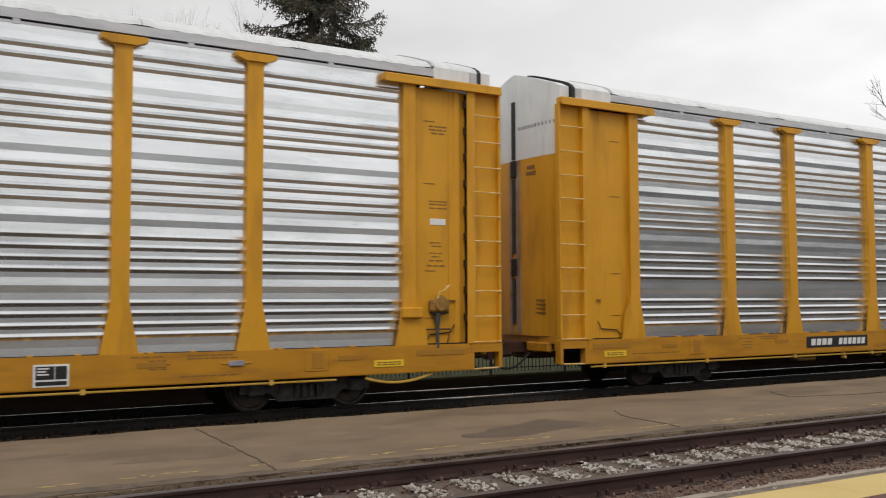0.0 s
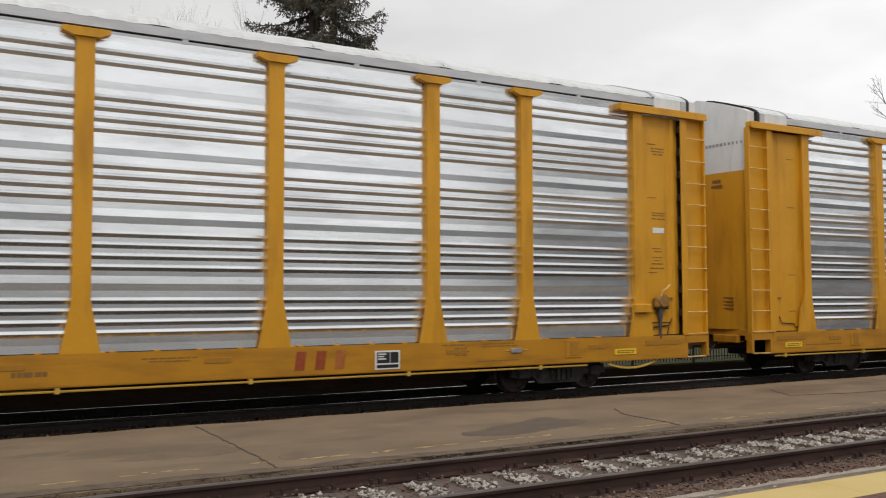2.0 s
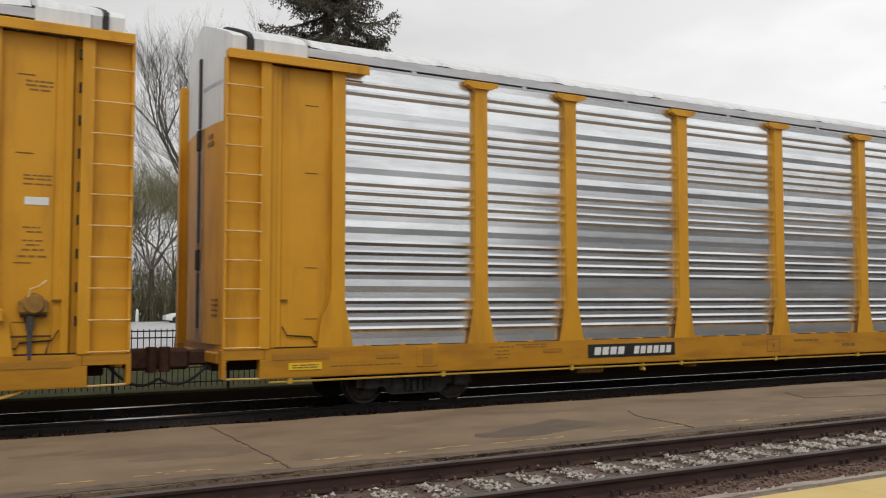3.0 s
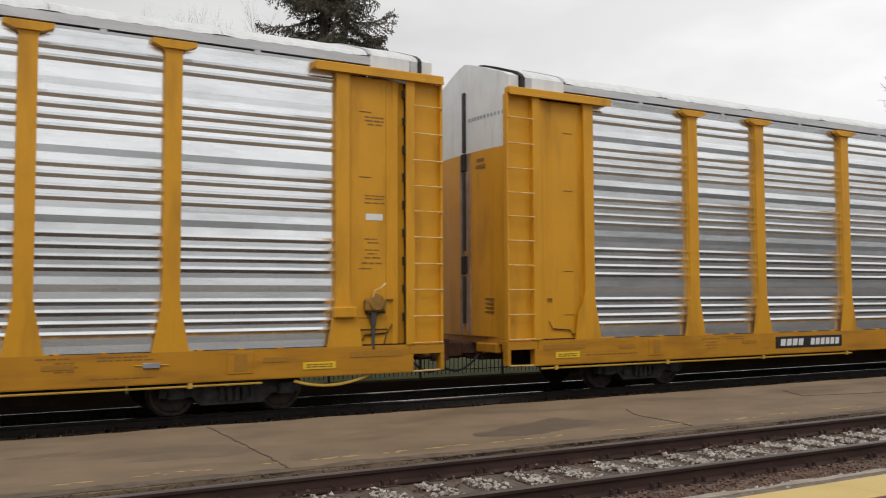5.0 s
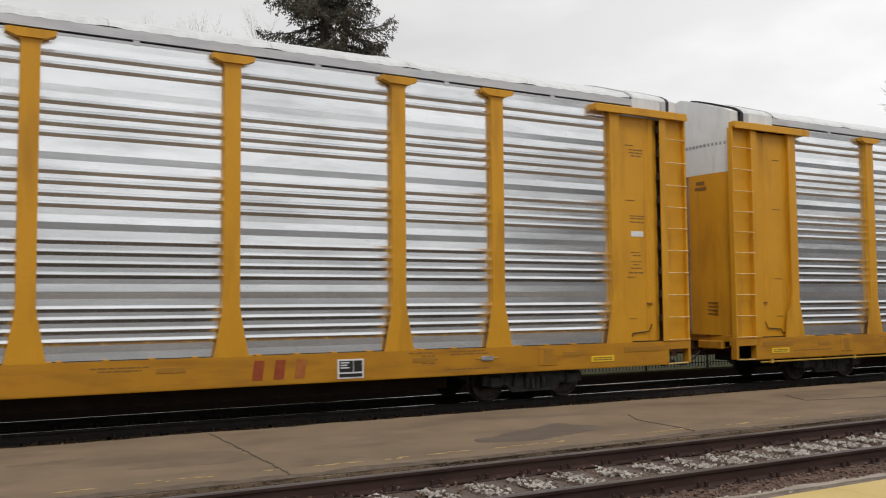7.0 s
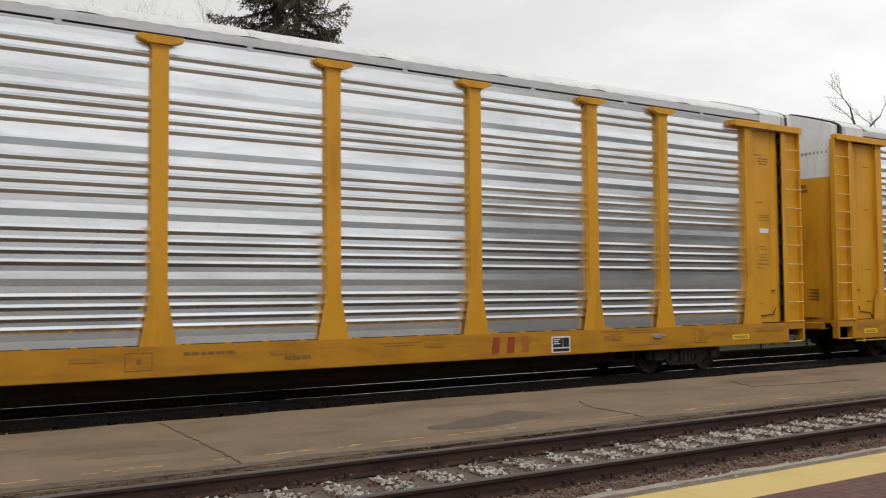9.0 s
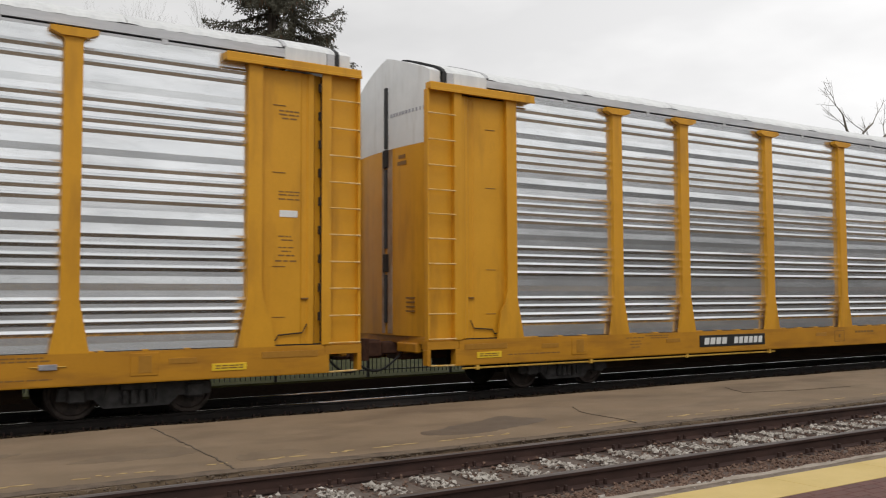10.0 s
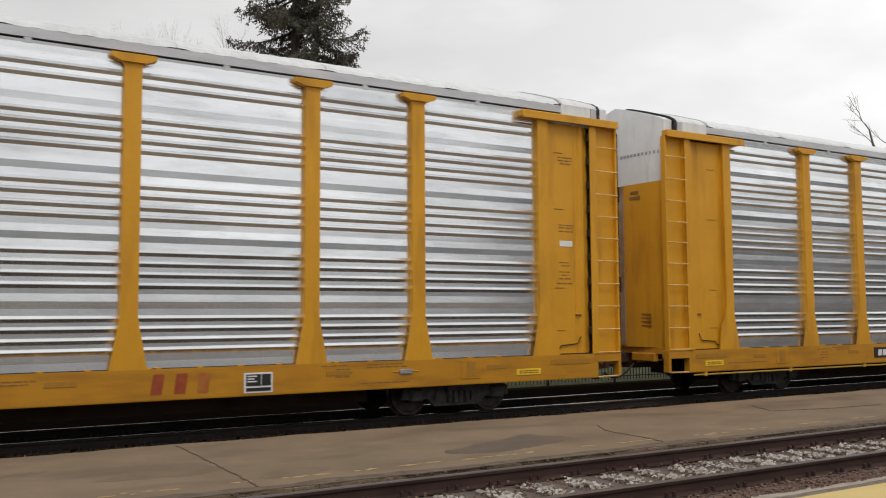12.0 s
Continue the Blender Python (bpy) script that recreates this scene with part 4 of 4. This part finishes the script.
    mark("stencil", bars([(4.75, 5.25, 0.77, 0.02), (4.9, 5.15, 0.70, 0.02), (4.85, 5.2, 0.64, 0.02), (4.9, 5.15, 0.58, 0.02)]), MARK)
    mark("stencil", bars([(5.3, 6.0, 0.80, 0.02), (5.45, 5.95, 0.755, 0.02)]), MARK)
    mark("stencil", bars([(1.75, 3.0, 0.55, 0.02)]), MARK)
    mark("stencil", bars([(12.6, 13.4, 0.70, 0.05)]), MARK, "faded stencilled writing")
    mark("stencil", bars([(14.2, 14.65, 0.56, 0.07)]), MARK, "faded stencilled writing")
    bm = bmesh.new()
    for a, b, c, d in ((11.75, 12.15, 0.50, 0.515), (11.75, 12.15, 0.755, 0.77), (11.75, 11.765, 0.515, 0.755), (12.135, 12.15, 0.515, 0.755), (11.92, 11.98, 0.60, 0.68)):
        box(bm, a, b, -1.503, -1.497, c, d)
    mark("stencil", bm, MARK, "stencilled square")
    mark("stencil", bars([(15.9, 16.7, 0.745, 0.02), (16.0, 16.6, 0.70, 0.02)]), MARK)
    mark("stencil", bars([(20.9, 21.35, 0.80, 0.02), (21.15, 21.4, 0.74, 0.02), (21.15, 21.45, 0.68, 0.02), (21.15, 21.4, 0.62, 0.02)]), MARK)
    mark("stencil", bars([(21.7, 22.4, 0.80, 0.02), (21.7, 22.5, 0.755, 0.02), (21.6, 22.5, 0.50, 0.018)]), MARK)
    tag = mark("waybill_holder", block(22.32, 22.56, -1.53, -1.497, 0.635, 0.715, 0.008), GREY_BOX, "small grey metal tag holder")
    bm = bmesh.new()
    tube(bm, (22.2, -1.51, 0.68), (22.68, -1.51, 0.68), 0.008)
    part("tag_wire", bm, YELLOW_PALE, tag)
    # writing and sticker on the right end panel
    x = LENGTH - 1.45
    mark("stencil", bars([(x, x + 0.35, 4.63, 0.025), (x, x + 0.35, 4.57, 0.025), (x + 0.05, x + 0.32, 4.51, 0.025)], -1.41), MARK)
    mark("stencil", bars([(x, x + 0.38, 3.32, 0.02), (x, x + 0.38, 3.27, 0.02), (x, x + 0.36, 3.20, 0.02)], -1.41), MARK)
    mark("sticker", block(x + 0.02, x + 0.33, -1.412, -1.403, 2.92, 3.03, 0.003), PLATE_WHITE, "white sticker")
    mark("stencil", bars([(x, x + 0.22, 2.60, 0.02), (x + 0.05, x + 0.25, 2.54, 0.02), (x, x + 0.3, 2.42, 0.02), (x + 0.05, x + 0.22, 2.36, 0.02),
                          (x, x + 0.3, 2.29, 0.025), (x - 0.05, x + 0.32, 2.20, 0.025)], -1.41), MARK)
    # pale pipe slung under the sill
    bm = bmesh.new()
    xa, xb = (0.75, LENGTH - 3.2) if brake_gear else (0.75, 9.5)
    tube(bm, (xa, -1.46, 0.345), (xb, -1.46, 0.345), 0.018)
    pipe = mark("train_pipe", bm, YELLOW_PALE, "pale yellow pipe under the sill")
    xk = xa + 0.3
    while xk < xb:
        part("pipe_hanger", block(xk, xk + 0.07, -1.49, -1.43, 0.31, 0.41, 0.006), YELLOW_PALE, pipe)
        xk += 2.74
    if brake_gear:
        x = LENGTH - 1.28
        bm = block(x - 0.20, x + 0.18, -1.54, -1.40, 1.42, 1.62, 0.03)
        tube(bm, (x - 0.01, -1.575, 1.56), (x - 0.01, -1.53, 1.56), 0.12, 0.15, 14)
        part("brake_housing", bm, OILY_YELLOW, car, "rounded oil-stained yellow brake gear case")
        part("brake_slot", block(x - 0.17, x + 0.16, -1.52, -1.42, 1.385, 1.418, 0.004), DARK, car, "dark slot below the gear case")
        part("brake_bracket", block(x - 0.76, x - 0.38, -1.60, -1.42, 1.32, 1.50, 0.02), YELLOW, car)
        bm = bmesh.new()
        tube(bm, (x - 0.05, -1.48, 0.80), (x - 0.05, -1.48, 1.20), 0.030, 0.036, 8)
        tube(bm, (x - 0.05, -1.48, 1.20), (x - 0.05, -1.48, 1.40), 0.05, 0.06, 8)
        part("brake_chain", bm, TRUCK, car, "greasy grey brake chain")
        part("brake_lever", bent_pipe([(x - 0.09, -1.55, 1.62), (x - 0.06, -1.57, 1.76), (x + 0.05, -1.57, 1.80), (x + 0.14, -1.57, 1.88)], 0.016), YELLOW_RUNG, car,
             "worn pale brake lever")
        part("brake_rod", bent_pipe([(x - 0.30, -1.45, 0.90), (x - 0.28, -1.46, 1.12), (x + 0.22, -1.46, 1.12), (x + 0.16, -1.46, 0.88)], 0.015), RUST, car)
        # gear hung below the sill
        for x0, x1, z0, z1 in ((6.77, 7.40, 0.23, 0.41), (9.60, 9.82, 0.25, 0.41), (13.47, 13.94, 0.30, 0.41)):
            bm = block(x0, x1, -1.38, -1.16, z0, z1, 0.02)
            box(bm, x0 + 0.04, x0 + 0.09, -1.40, -1.37, z0 + 0.03, z1 + 0.02, 0.004)
            box(bm, x1 - 0.09, x1 - 0.04, -1.40, -1.37, z0 + 0.03, z1 + 0.02, 0.004)
            part("valve_box", bm, OILY_YELLOW, car, "oily yellow valve box under the sill")
        bm = block(8.29, 8.37, -1.44, -1.36, 0.24, 0.41, 0.01)
        tube(bm, (8.33, -1.47, 0.27), (8.33, -1.40, 0.27), 0.035, sides=8)
        part("drain_cock", bm, YELLOW_PALE, car, "pale drain cock")
        for pa, pb, sag in (((12.56, -1.30, 0.41), (13.47, -1.28, 0.39), 0.05), ((13.94, -1.28, 0.37), (14.82, -1.30, 0.41), 0.04),
                            ((24.62, -1.46, 0.345), (25.95, -1.44, 0.40), 0.12)):
            part("brake_hose", bent_pipe(slack(pa, pb, sag), 0.024), YELLOW_PALE, car, "slack dusty brake hose")
    return car


def gather_wheels(car):
    for o in car.children_recursive:
        if o.name.startswith("wheelset"):
            WHEELSETS.append(o)


first = autorack("autorack_car", "yellow autorack car with galvanised side sheets and hand brake gear", True)
cars = [first] + [copy_thing(first, Matrix.Identity(4)) for _ in range(2)]
plain = autorack("autorack_car", "yellow autorack car with galvanised side sheets and a white roof", False)
cars += [plain] + [copy_thing(plain, Matrix.Identity(4)) for _ in range(3)]
for c in cars:
    gather_wheels(c)


# ---------------------------------------------------------------- fence and planting behind the train
def fence_panel(x0, single):
    f = thing("iron_fence", "black iron picket fence behind the tracks", "fence", "panels of the picket fence", m=pose(x0, 19.6, -0.16))
    picket = FENCE["picket"]
    for z in (0.02, 0.98, 1.12):
        piece("fence_rail", FENCE["rail"], f, pose(0, 0, z))
    piece("fence_post", FENCE["post"], f)
    if single:
        for k in range(1, 20):
            piece("picket", picket, f, pose(k * 0.12, 0, 0))
    else:
        tagged(piece("picket_row", FENCE["row"], f), kind="stuff")
    return f


row_bm = bmesh.new()
for k in range(1, 20):
    box(row_bm, k * 0.12 - 0.009, k * 0.12 + 0.009, -0.009, 0.009, -0.08, 1.16)
pick_bm = bmesh.new()
box(pick_bm, -0.009, 0.009, -0.009, 0.009, -0.08, 1.16, 0.002)
post_b = bmesh.new()
box(post_b, -0.03, 0.03, -0.03, 0.03, -0.2, 1.22, 0.004)
box(post_b, -0.036, 0.036, -0.036, 0.036, 1.22, 1.25, 0.004)
FENCE = {"picket": finish("picket", pick_bm, IRON), "row": finish("picket_row", row_bm, IRON), "post": finish("fence_post", post_b, IRON),
         "rail": finish("fence_rail", block(0.03, 2.37, -0.014, 0.014, -0.014, 0.014, 0.003), IRON)}
for k in range(-3, 24):
    fence_panel(k * 2.4 + 0.9, 0 <= k <= 6)

for x, y in ((21.0, 88.6), (17.0, 88.6), (9.0, 88.6), (13.0, 88.6), (26.0, 88.6), (5.0, 88.6), (31.0, 88.6)):
    bm = bmesh.new()
    tube(bm, (0, 0, 0), (0, 0, 1.1), 0.16, 0.14, 8)
    tube(bm, (0, 0, 1.1), (0, 0, 1.25), 0.14, 0.05, 8)
    b = tagged(new("bollard", finish("bollard", bm, PLATE_WHITE)), "white bollard at the edge of the lot", "bollard", "bollards of the lot")
    b.location = (x, y, -0.5)


def parked_car(x, y):
    """A small white hatchback."""
    c = thing("parked_car", "small white parked hatchback on the lot", "car", m=pose(x, y, -0.45, 0, 0, 90))
    white = surface("white_car_paint", (0.72, 0.72, 0.71), (0.78, 0.78, 0.77), 2, 0.25)
    glass = surface("dark_car_glass", (0.02, 0.022, 0.025), (0.03, 0.032, 0.035), 2, 0.08)
    tyre = surface("tyre_rubber", (0.015, 0.015, 0.015), (0.025, 0.025, 0.025), 8, 0.8)
    lamp = surface("red_lamp_plastic", (0.35, 0.02, 0.015), (0.42, 0.03, 0.02), 5, 0.2)
    bm = bmesh.new()
    rings = []
    for yy, w, z0, z1 in ((0.0, 0.78, 0.35, 0.80), (0.08, 0.84, 0.22, 0.92), (1.2, 0.86, 0.20, 0.95), (3.3, 0.85, 0.20, 0.86), (4.0, 0.74, 0.28, 0.66)):
        rings.append([bm.verts.new(p) for p in ((-w, yy, z0), (w, yy, z0), (w, yy, z1 - 0.08), (w - 0.08, yy, z1), (-w + 0.08, yy, z1), (-w, yy, z1 - 0.08))])
    for p, q in zip(rings, rings[1:]):
        for k in range(6):
            bm.faces.new((p[k], p[(k + 1) % 6], q[(k + 1) % 6], q[k]))
    bm.faces.new(rings[0][::-1])
    bm.faces.new(rings[-1])
    bmesh.ops.recalc_face_normals(bm, faces=bm.faces)
    part("body", bm, white, c)
    cabin = bmesh.new()
    low = [cabin.verts.new(p) for p in ((-0.78, 0.12, 0.90), (0.78, 0.12, 0.90), (0.78, 2.9, 0.88), (-0.78, 2.9, 0.88))]
    top = [cabin.verts.new(p) for p in ((-0.60, 0.55, 1.38), (0.60, 0.55, 1.38), (0.60, 2.0, 1.40), (-0.60, 2.0, 1.40))]
    for k in range(4):
        cabin.faces.new((low[k], low[(k + 1) % 4], top[(k + 1) % 4], top[k]))
    cabin.faces.new(top)
    bmesh.ops.recalc_face_normals(cabin, faces=cabin.faces)
    part("cabin", cabin, glass, c, "dark tinted windows")
    part("roof", block(-0.61, 0.61, 0.52, 2.02, 1.375, 1.43, 0.02), white, c)
    for s in (-1, 1):
        part("tail_lamp", block(s * 0.68 - 0.09, s * 0.68 + 0.09, -0.015, 0.06, 0.60, 0.84, 0.01), lamp, c, "red tail lamp")
        for yy in (0.7, 3.2):
            bm = bmesh.new()
            tube(bm, (s * 0.66, yy, 0.30), (s * 0.86, yy, 0.30), 0.30, sides=16)
            part("wheel", bm, tyre, c)
    return c


parked_car(22.3, 83)


def street_lamp(x, y):
    """Dark iron post with a fluted foot, a collar and a lantern."""
    t = thing("street_lamp", "slim black iron lamp post with a small lantern", "lamp post", m=pose(x, y, -0.45))
    bm = bmesh.new()
    tube(bm, (0, 0, 0), (0, 0, 0.45), 0.11, 0.08, 10)
    tube(bm, (0, 0, 0.45), (0, 0, 2.45), 0.055, 0.045, 10)
    part("pole", bm, IRON, t)
    bm = bmesh.new()
    tube(bm, (0, 0, 2.40), (0, 0, 2.48), 0.09, 0.12, 8)
    tube(bm, (0, 0, 2.48), (0, 0, 2.82), 0.10, 0.15, 8)
    part("lantern", bm, IRON, t)
    bm = bmesh.new()
    tube(bm, (0, 0, 2.82), (0, 0, 3.0), 0.18, 0.03, 8)
    part("lantern_cap", bm, IRON, t)
    return t


street_lamp(9.35, 40)


def branch(bm, tips, rs, p, d, length, r, depth, spread, droop=0.0):
    """A crooked limb that forks until it is a twig."""
    q, segs = Vector(p), 3
    d = Vector(d).normalized()
    for k in range(segs):
        nd = (d + Vector((rs.uniform(-1, 1), rs.uniform(-1, 1), rs.uniform(-0.6, 0.9) - droop)) * 0.22).normalized()
        e = q + nd * length / segs
        ra, rb = r * (1 - 0.28 * k / segs), r * (1 - 0.28 * (k + 1) / segs)
        tube(bm, q, e, ra, rb, 5 if r > 0.04 else 3)
        if depth > 0 and k > 0:
            for _ in range(rs.choice((1, 1, 2))):
                side = (nd + Vector((rs.uniform(-1, 1), rs.uniform(-1, 1), rs.uniform(-0.4, 0.9))) * spread).normalized()
                branch(bm, tips, rs, e, side, length * rs.uniform(0.55, 0.78), rb * 0.6, depth - 1, spread, droop)
        q, d = e, nd
    tips.append(q.copy())
    if depth > 0:
        branch(bm, tips, rs, q, d, length * 0.7, r * 0.62, depth - 1, spread, droop)


def bare_tree(x, y, height, seed, depth=4, lean=(0, 0), label="bare leafless tree in early spring", buds=False, trunk=0.22, mat=None, spread=0.8):
    rs = random.Random(seed)
    t = thing("bare_tree", label, "tree", m=pose(x, y, -0.5))
    bm, tips = bmesh.new(), []
    stem_top = Vector((lean[0], lean[1], height * 0.32))
    tube(bm, (0, 0, 0), stem_top, trunk, trunk * 0.75, 8)
    part("trunk", bm, BARK, t)
    bm = bmesh.new()
    for k in range(4):
        a = k * 1.57 + rs.uniform(-0.5, 0.5)
        branch(bm, tips, rs, stem_top, (math.cos(a) * 0.55 + lean[0] * 0.2, math.sin(a) * 0.55, 1.0), height * 0.27, trunk * 0.5, depth, spread)
    part("crown", bm, mat or TWIG, t, "crown of bare branches and twigs")
    if buds:
        verts, faces = [], []
        for p in tips:
            for _ in range(3):
                c = p + Vector((rs.gauss(0, 0.3), rs.gauss(0, 0.3), rs.gauss(0, 0.3)))
                o, s = len(verts), rs.uniform(0.04, 0.09)
                for _k in range(3):
                    verts.append(c + Vector((rs.uniform(-s, s), rs.uniform(-s, s), rs.uniform(-s, s))))
                faces.append((o, o + 1, o + 2))
        me = bpy.data.meshes.new("buds")
        me.from_pydata([tuple(v) for v in verts], [], faces)
        me.materials.append(BUD)
        tagged(piece("buds", me, t), kind="stuff")
    return t


# far row of bare trees seen in the gaps between the cars
bare_tree(10.6, 40, 12.4, 1, 6, trunk=0.30, spread=0.85, mat=LIMB)
FAR_TREES = [bare_tree(13.5, 90, 15, 2, 5, mat=BRUSH, buds=True), bare_tree(19.0, 92, 16, 3, 5, mat=TWIG, buds=True),
             bare_tree(25.0, 91, 16, 4, 5, mat=BRUSH, buds=True)]
bare_tree(31.0, 93, 14, 6, 5, mat=TWIG)
bare_tree(6.5, 91, 12, 7, 5, mat=BRUSH, buds=True)
bare_tree(37.0, 92, 13, 17, 4, mat=BRUSH)


def brush_row(x0, x1, y, height, count, seed):
    rs = random.Random(seed)
    bm = bmesh.new()
    for _ in range(count):
        x, yy = rs.uniform(x0, x1), y + rs.gauss(0, 1.5)
        h = height * rs.uniform(0.5, 1.1)
        p = Vector((x, yy, -0.5))
        for k in range(4):
            q = p + Vector((rs.uniform(-0.5, 0.5), rs.uniform(-0.3, 0.3), h / 4))
            tube(bm, p, q, 0.05 * (1 - k * 0.2), 0.05 * (0.8 - k * 0.2), 3)
            for _j in range(2):
                tube(bm, q, q + Vector((rs.uniform(-1, 1), rs.uniform(-0.5, 0.5), rs.uniform(0.2, 1.1))), 0.022, 0.008, 3)
            p = q
    return tagged(new("brush", finish("brush", bm, BRUSH)), "dense leafless brush along the lot", "brush", kind="stuff")


brush_row(-5, 48, 95, 5.2, 1500, 31)
brush_row(-5, 48, 99, 8.5, 1300, 32)
for k, (x, src) in enumerate(((4.0, 0), (10.5, 1), (16.2, 2), (22.3, 0), (28.0, 1), (34.0, 2), (12.6, 0), (20.5, 1))):
    copy_thing(FAR_TREES[src], pose(x, 96 + (k * 7) % 5, -0.5, 0, 0, 60 * k + 25))

# branches over the roofs beside the spruce, and the gnarled tree on the far right
bare_tree(11.9, 42, 13.7, 12, 6, mat=TWIG, trunk=0.15, spread=0.7)
bare_tree(13.6, 42, 13.4, 14, 6, mat=TWIG, trunk=0.14, spread=0.7)
gnarled = thing("bare_tree", "gnarled bare tree with crooked dark limbs", "tree", m=pose(48.8, 30, -1.6))
bm = bmesh.new()
tube(bm, (0, 0, 0), (-0.3, 0, 6.5), 0.4, 0.24, 9)
tube(bm, (-0.3, 0, 6.5), (-0.4, 0, 10.6), 0.24, 0.15, 9)
part("trunk", bm, BARK, gnarled)
rs = random.Random(77)
bm, tips = bmesh.new(), []
for pts, r in (([(-0.4, 0, 10.4), (-1.5, 0, 11.6), (-2.3, 0, 12.6), (-2.6, 0, 13.4), (-3.2, 0, 13.8)], 0.12),
               ([(-0.4, 0, 10.4), (0.4, 0, 11.8), (1.4, 0, 12.5), (2.6, 0, 13.4)], 0.11),
               ([(-1.5, 0, 11.6), (-0.6, 0, 12.6), (0.3, 0, 13.2)], 0.07),
               ([(-0.4, 0, 9.6), (-2.0, 0, 10.4), (-3.6, 0, 10.6)], 0.07)):
    for k, (a, b) in enumerate(zip(pts, pts[1:])):
        tube(bm, a, b, r * (1 - 0.22 * k), r * (0.78 - 0.22 * k), 6)
        if k:
            branch(bm, tips, rs, a, (rs.uniform(-1, 1), rs.uniform(-0.5, 0.5), 0.8), 0.9, 0.028, 2, 0.9)
    branch(bm, tips, rs, pts[-1], (pts[-1][0] - pts[-2][0], 0, 0.6), 0.9, 0.028, 2, 0.9)
part("crown", bm, TWIG, gnarled, "crooked bare limbs")


def spruce(x, y, height, seed):
    """Broad old spruce: two stems, drooping limbs hung with needle sprays."""
    rs = random.Random(seed)
    t = thing("spruce_tree", "tall dark green spruce hung with brown cones", "tree", m=pose(x, y, -0.5))
    bm = bmesh.new()
    tube(bm, (0, 0, 0), (0.1, 0, height * 0.98), 0.42, 0.05, 9)
    part("trunk", bm, BARK, t)
    bm = bmesh.new()
    tube(bm, (0.25, 0.1, 2), (1.05, 0.1, height * 0.62), 0.24, 0.13, 8)
    tube(bm, (1.05, 0.1, height * 0.62), (1.2, 0.1, height * 0.9), 0.13, 0.04, 8)
    part("second_stem", bm, BARK, t)
    limbs = bmesh.new()
    verts, faces, cones, cfaces = [], [], [], []

    def tuft(c, d, s):
        """Short needles along a twig."""
        for _ in range(9):
            o = len(verts)
            a = c + Vector((rs.gauss(0, s * 0.45), rs.gauss(0, s * 0.45), rs.gauss(0, s * 0.4)))
            out = (d + Vector((rs.uniform(-1, 1), rs.uniform(-1, 1), rs.uniform(-0.9, 0.7)))).normalized()
            w = out.cross(Vector((rs.uniform(-1, 1), rs.uniform(-1, 1), rs.uniform(-1, 1)))).normalized() * s * 0.22
            verts.extend((a - w, a + w, a + out * s * rs.uniform(0.6, 1.2)))
            faces.append((o, o + 1, o + 2))

    z = 4.0
    while z < height - 0.3:
        reach = 4.55 * (1 - z / height) ** 0.60 + 0.25
        for k in range(7):
            a = rs.uniform(0, math.tau)
            length = reach * rs.choice((rs.uniform(0.55, 0.75), rs.uniform(0.85, 1.06)))
            d = Vector((math.cos(a), math.sin(a), 0))
            side = Vector((-d.y, d.x, 0))
            p = Vector((rs.choice((0.05, 0.05, 0.9)) if z > 5 else 0, 0, z + rs.uniform(-0.25, 0.25)))
            n = max(5, int(length / 0.24))
            for j in range(n):
                f = (j + 1) / n
                # limbs sink from the stem and lift again at their tips
                q = p + d * length / n + Vector((rs.uniform(-0.04, 0.04), rs.uniform(-0.04, 0.04), (-0.16 + 0.30 * f * f) * 0.62))
                tube(limbs, p, q, 0.05 * (1 - f) + 0.012, 0.05 * (1 - f) + 0.008, 4)
                if f > 0.16:
                    tuft(q, d, 0.15)
                    for e in (-1, 1):
                        spread = (0.50 * math.sin(math.pi * min(1.0, f * 1.02)) + 0.24) * rs.uniform(0.6, 1.2)
                        way = (side * e + d * 0.55 + Vector((0, 0, -0.55 - 0.3 * rs.random()))).normalized()
                        m = max(2, int(spread / 0.13))
                        for g in range(1, m + 1):
                            tuft(q + way * spread * g / m, way, 0.13)
                    if rs.random() < 0.55:
                        for _ in range(2):
                            o = len(cones)
                            c = q + Vector((rs.gauss(0, 0.16), rs.gauss(0, 0.16), -0.12))
                            cones.extend((c + Vector((-0.035, 0, 0)), c + Vector((0.035, 0, 0)), c + Vector((0, 0.045, 0)), c + Vector((0, 0, -0.20))))
                            cfaces.extend(((o, o + 1, o + 3), (o + 1, o + 2, o + 3), (o + 2, o, o + 3)))
                p = q
        z += 0.52
    tagged(part("branchwork", limbs, BARK, t), kind="stuff")
    for nm, v, fc, mt in (("crown", verts, faces, NEEDLE), ("cone_mass", cones, cfaces, NEEDLE_BROWN)):
        me = bpy.data.meshes.new(nm)
        me.from_pydata([tuple(p) for p in v], [], fc)
        me.materials.append(mt)
        tagged(piece(nm, me, t), kind="stuff")
    return t


spruce(14.15, 35, 22, 9)


# ---------------------------------------------------------------- what moves
def motions():
    start = TRAIN[0][1]
    for k, car in enumerate(cars):
        walk(car, [(t, pose(x + (k - 1) * PITCH, TRACK_Y, 0)) for t, x in TRAIN])
    times = [f / FPS for f in range(0, 12 * FPS + 1)]
    xs = np.interp(times, [t for t, _ in TRAIN], [x for _, x in TRAIN])
    for w in WHEELSETS:
        home = w.location.copy()
        walk(w, [(t, pose(home.x, home.y, home.z, 0, math.degrees((x - start) / 0.365), 0)) for t, x in zip(times, xs)])


motions()
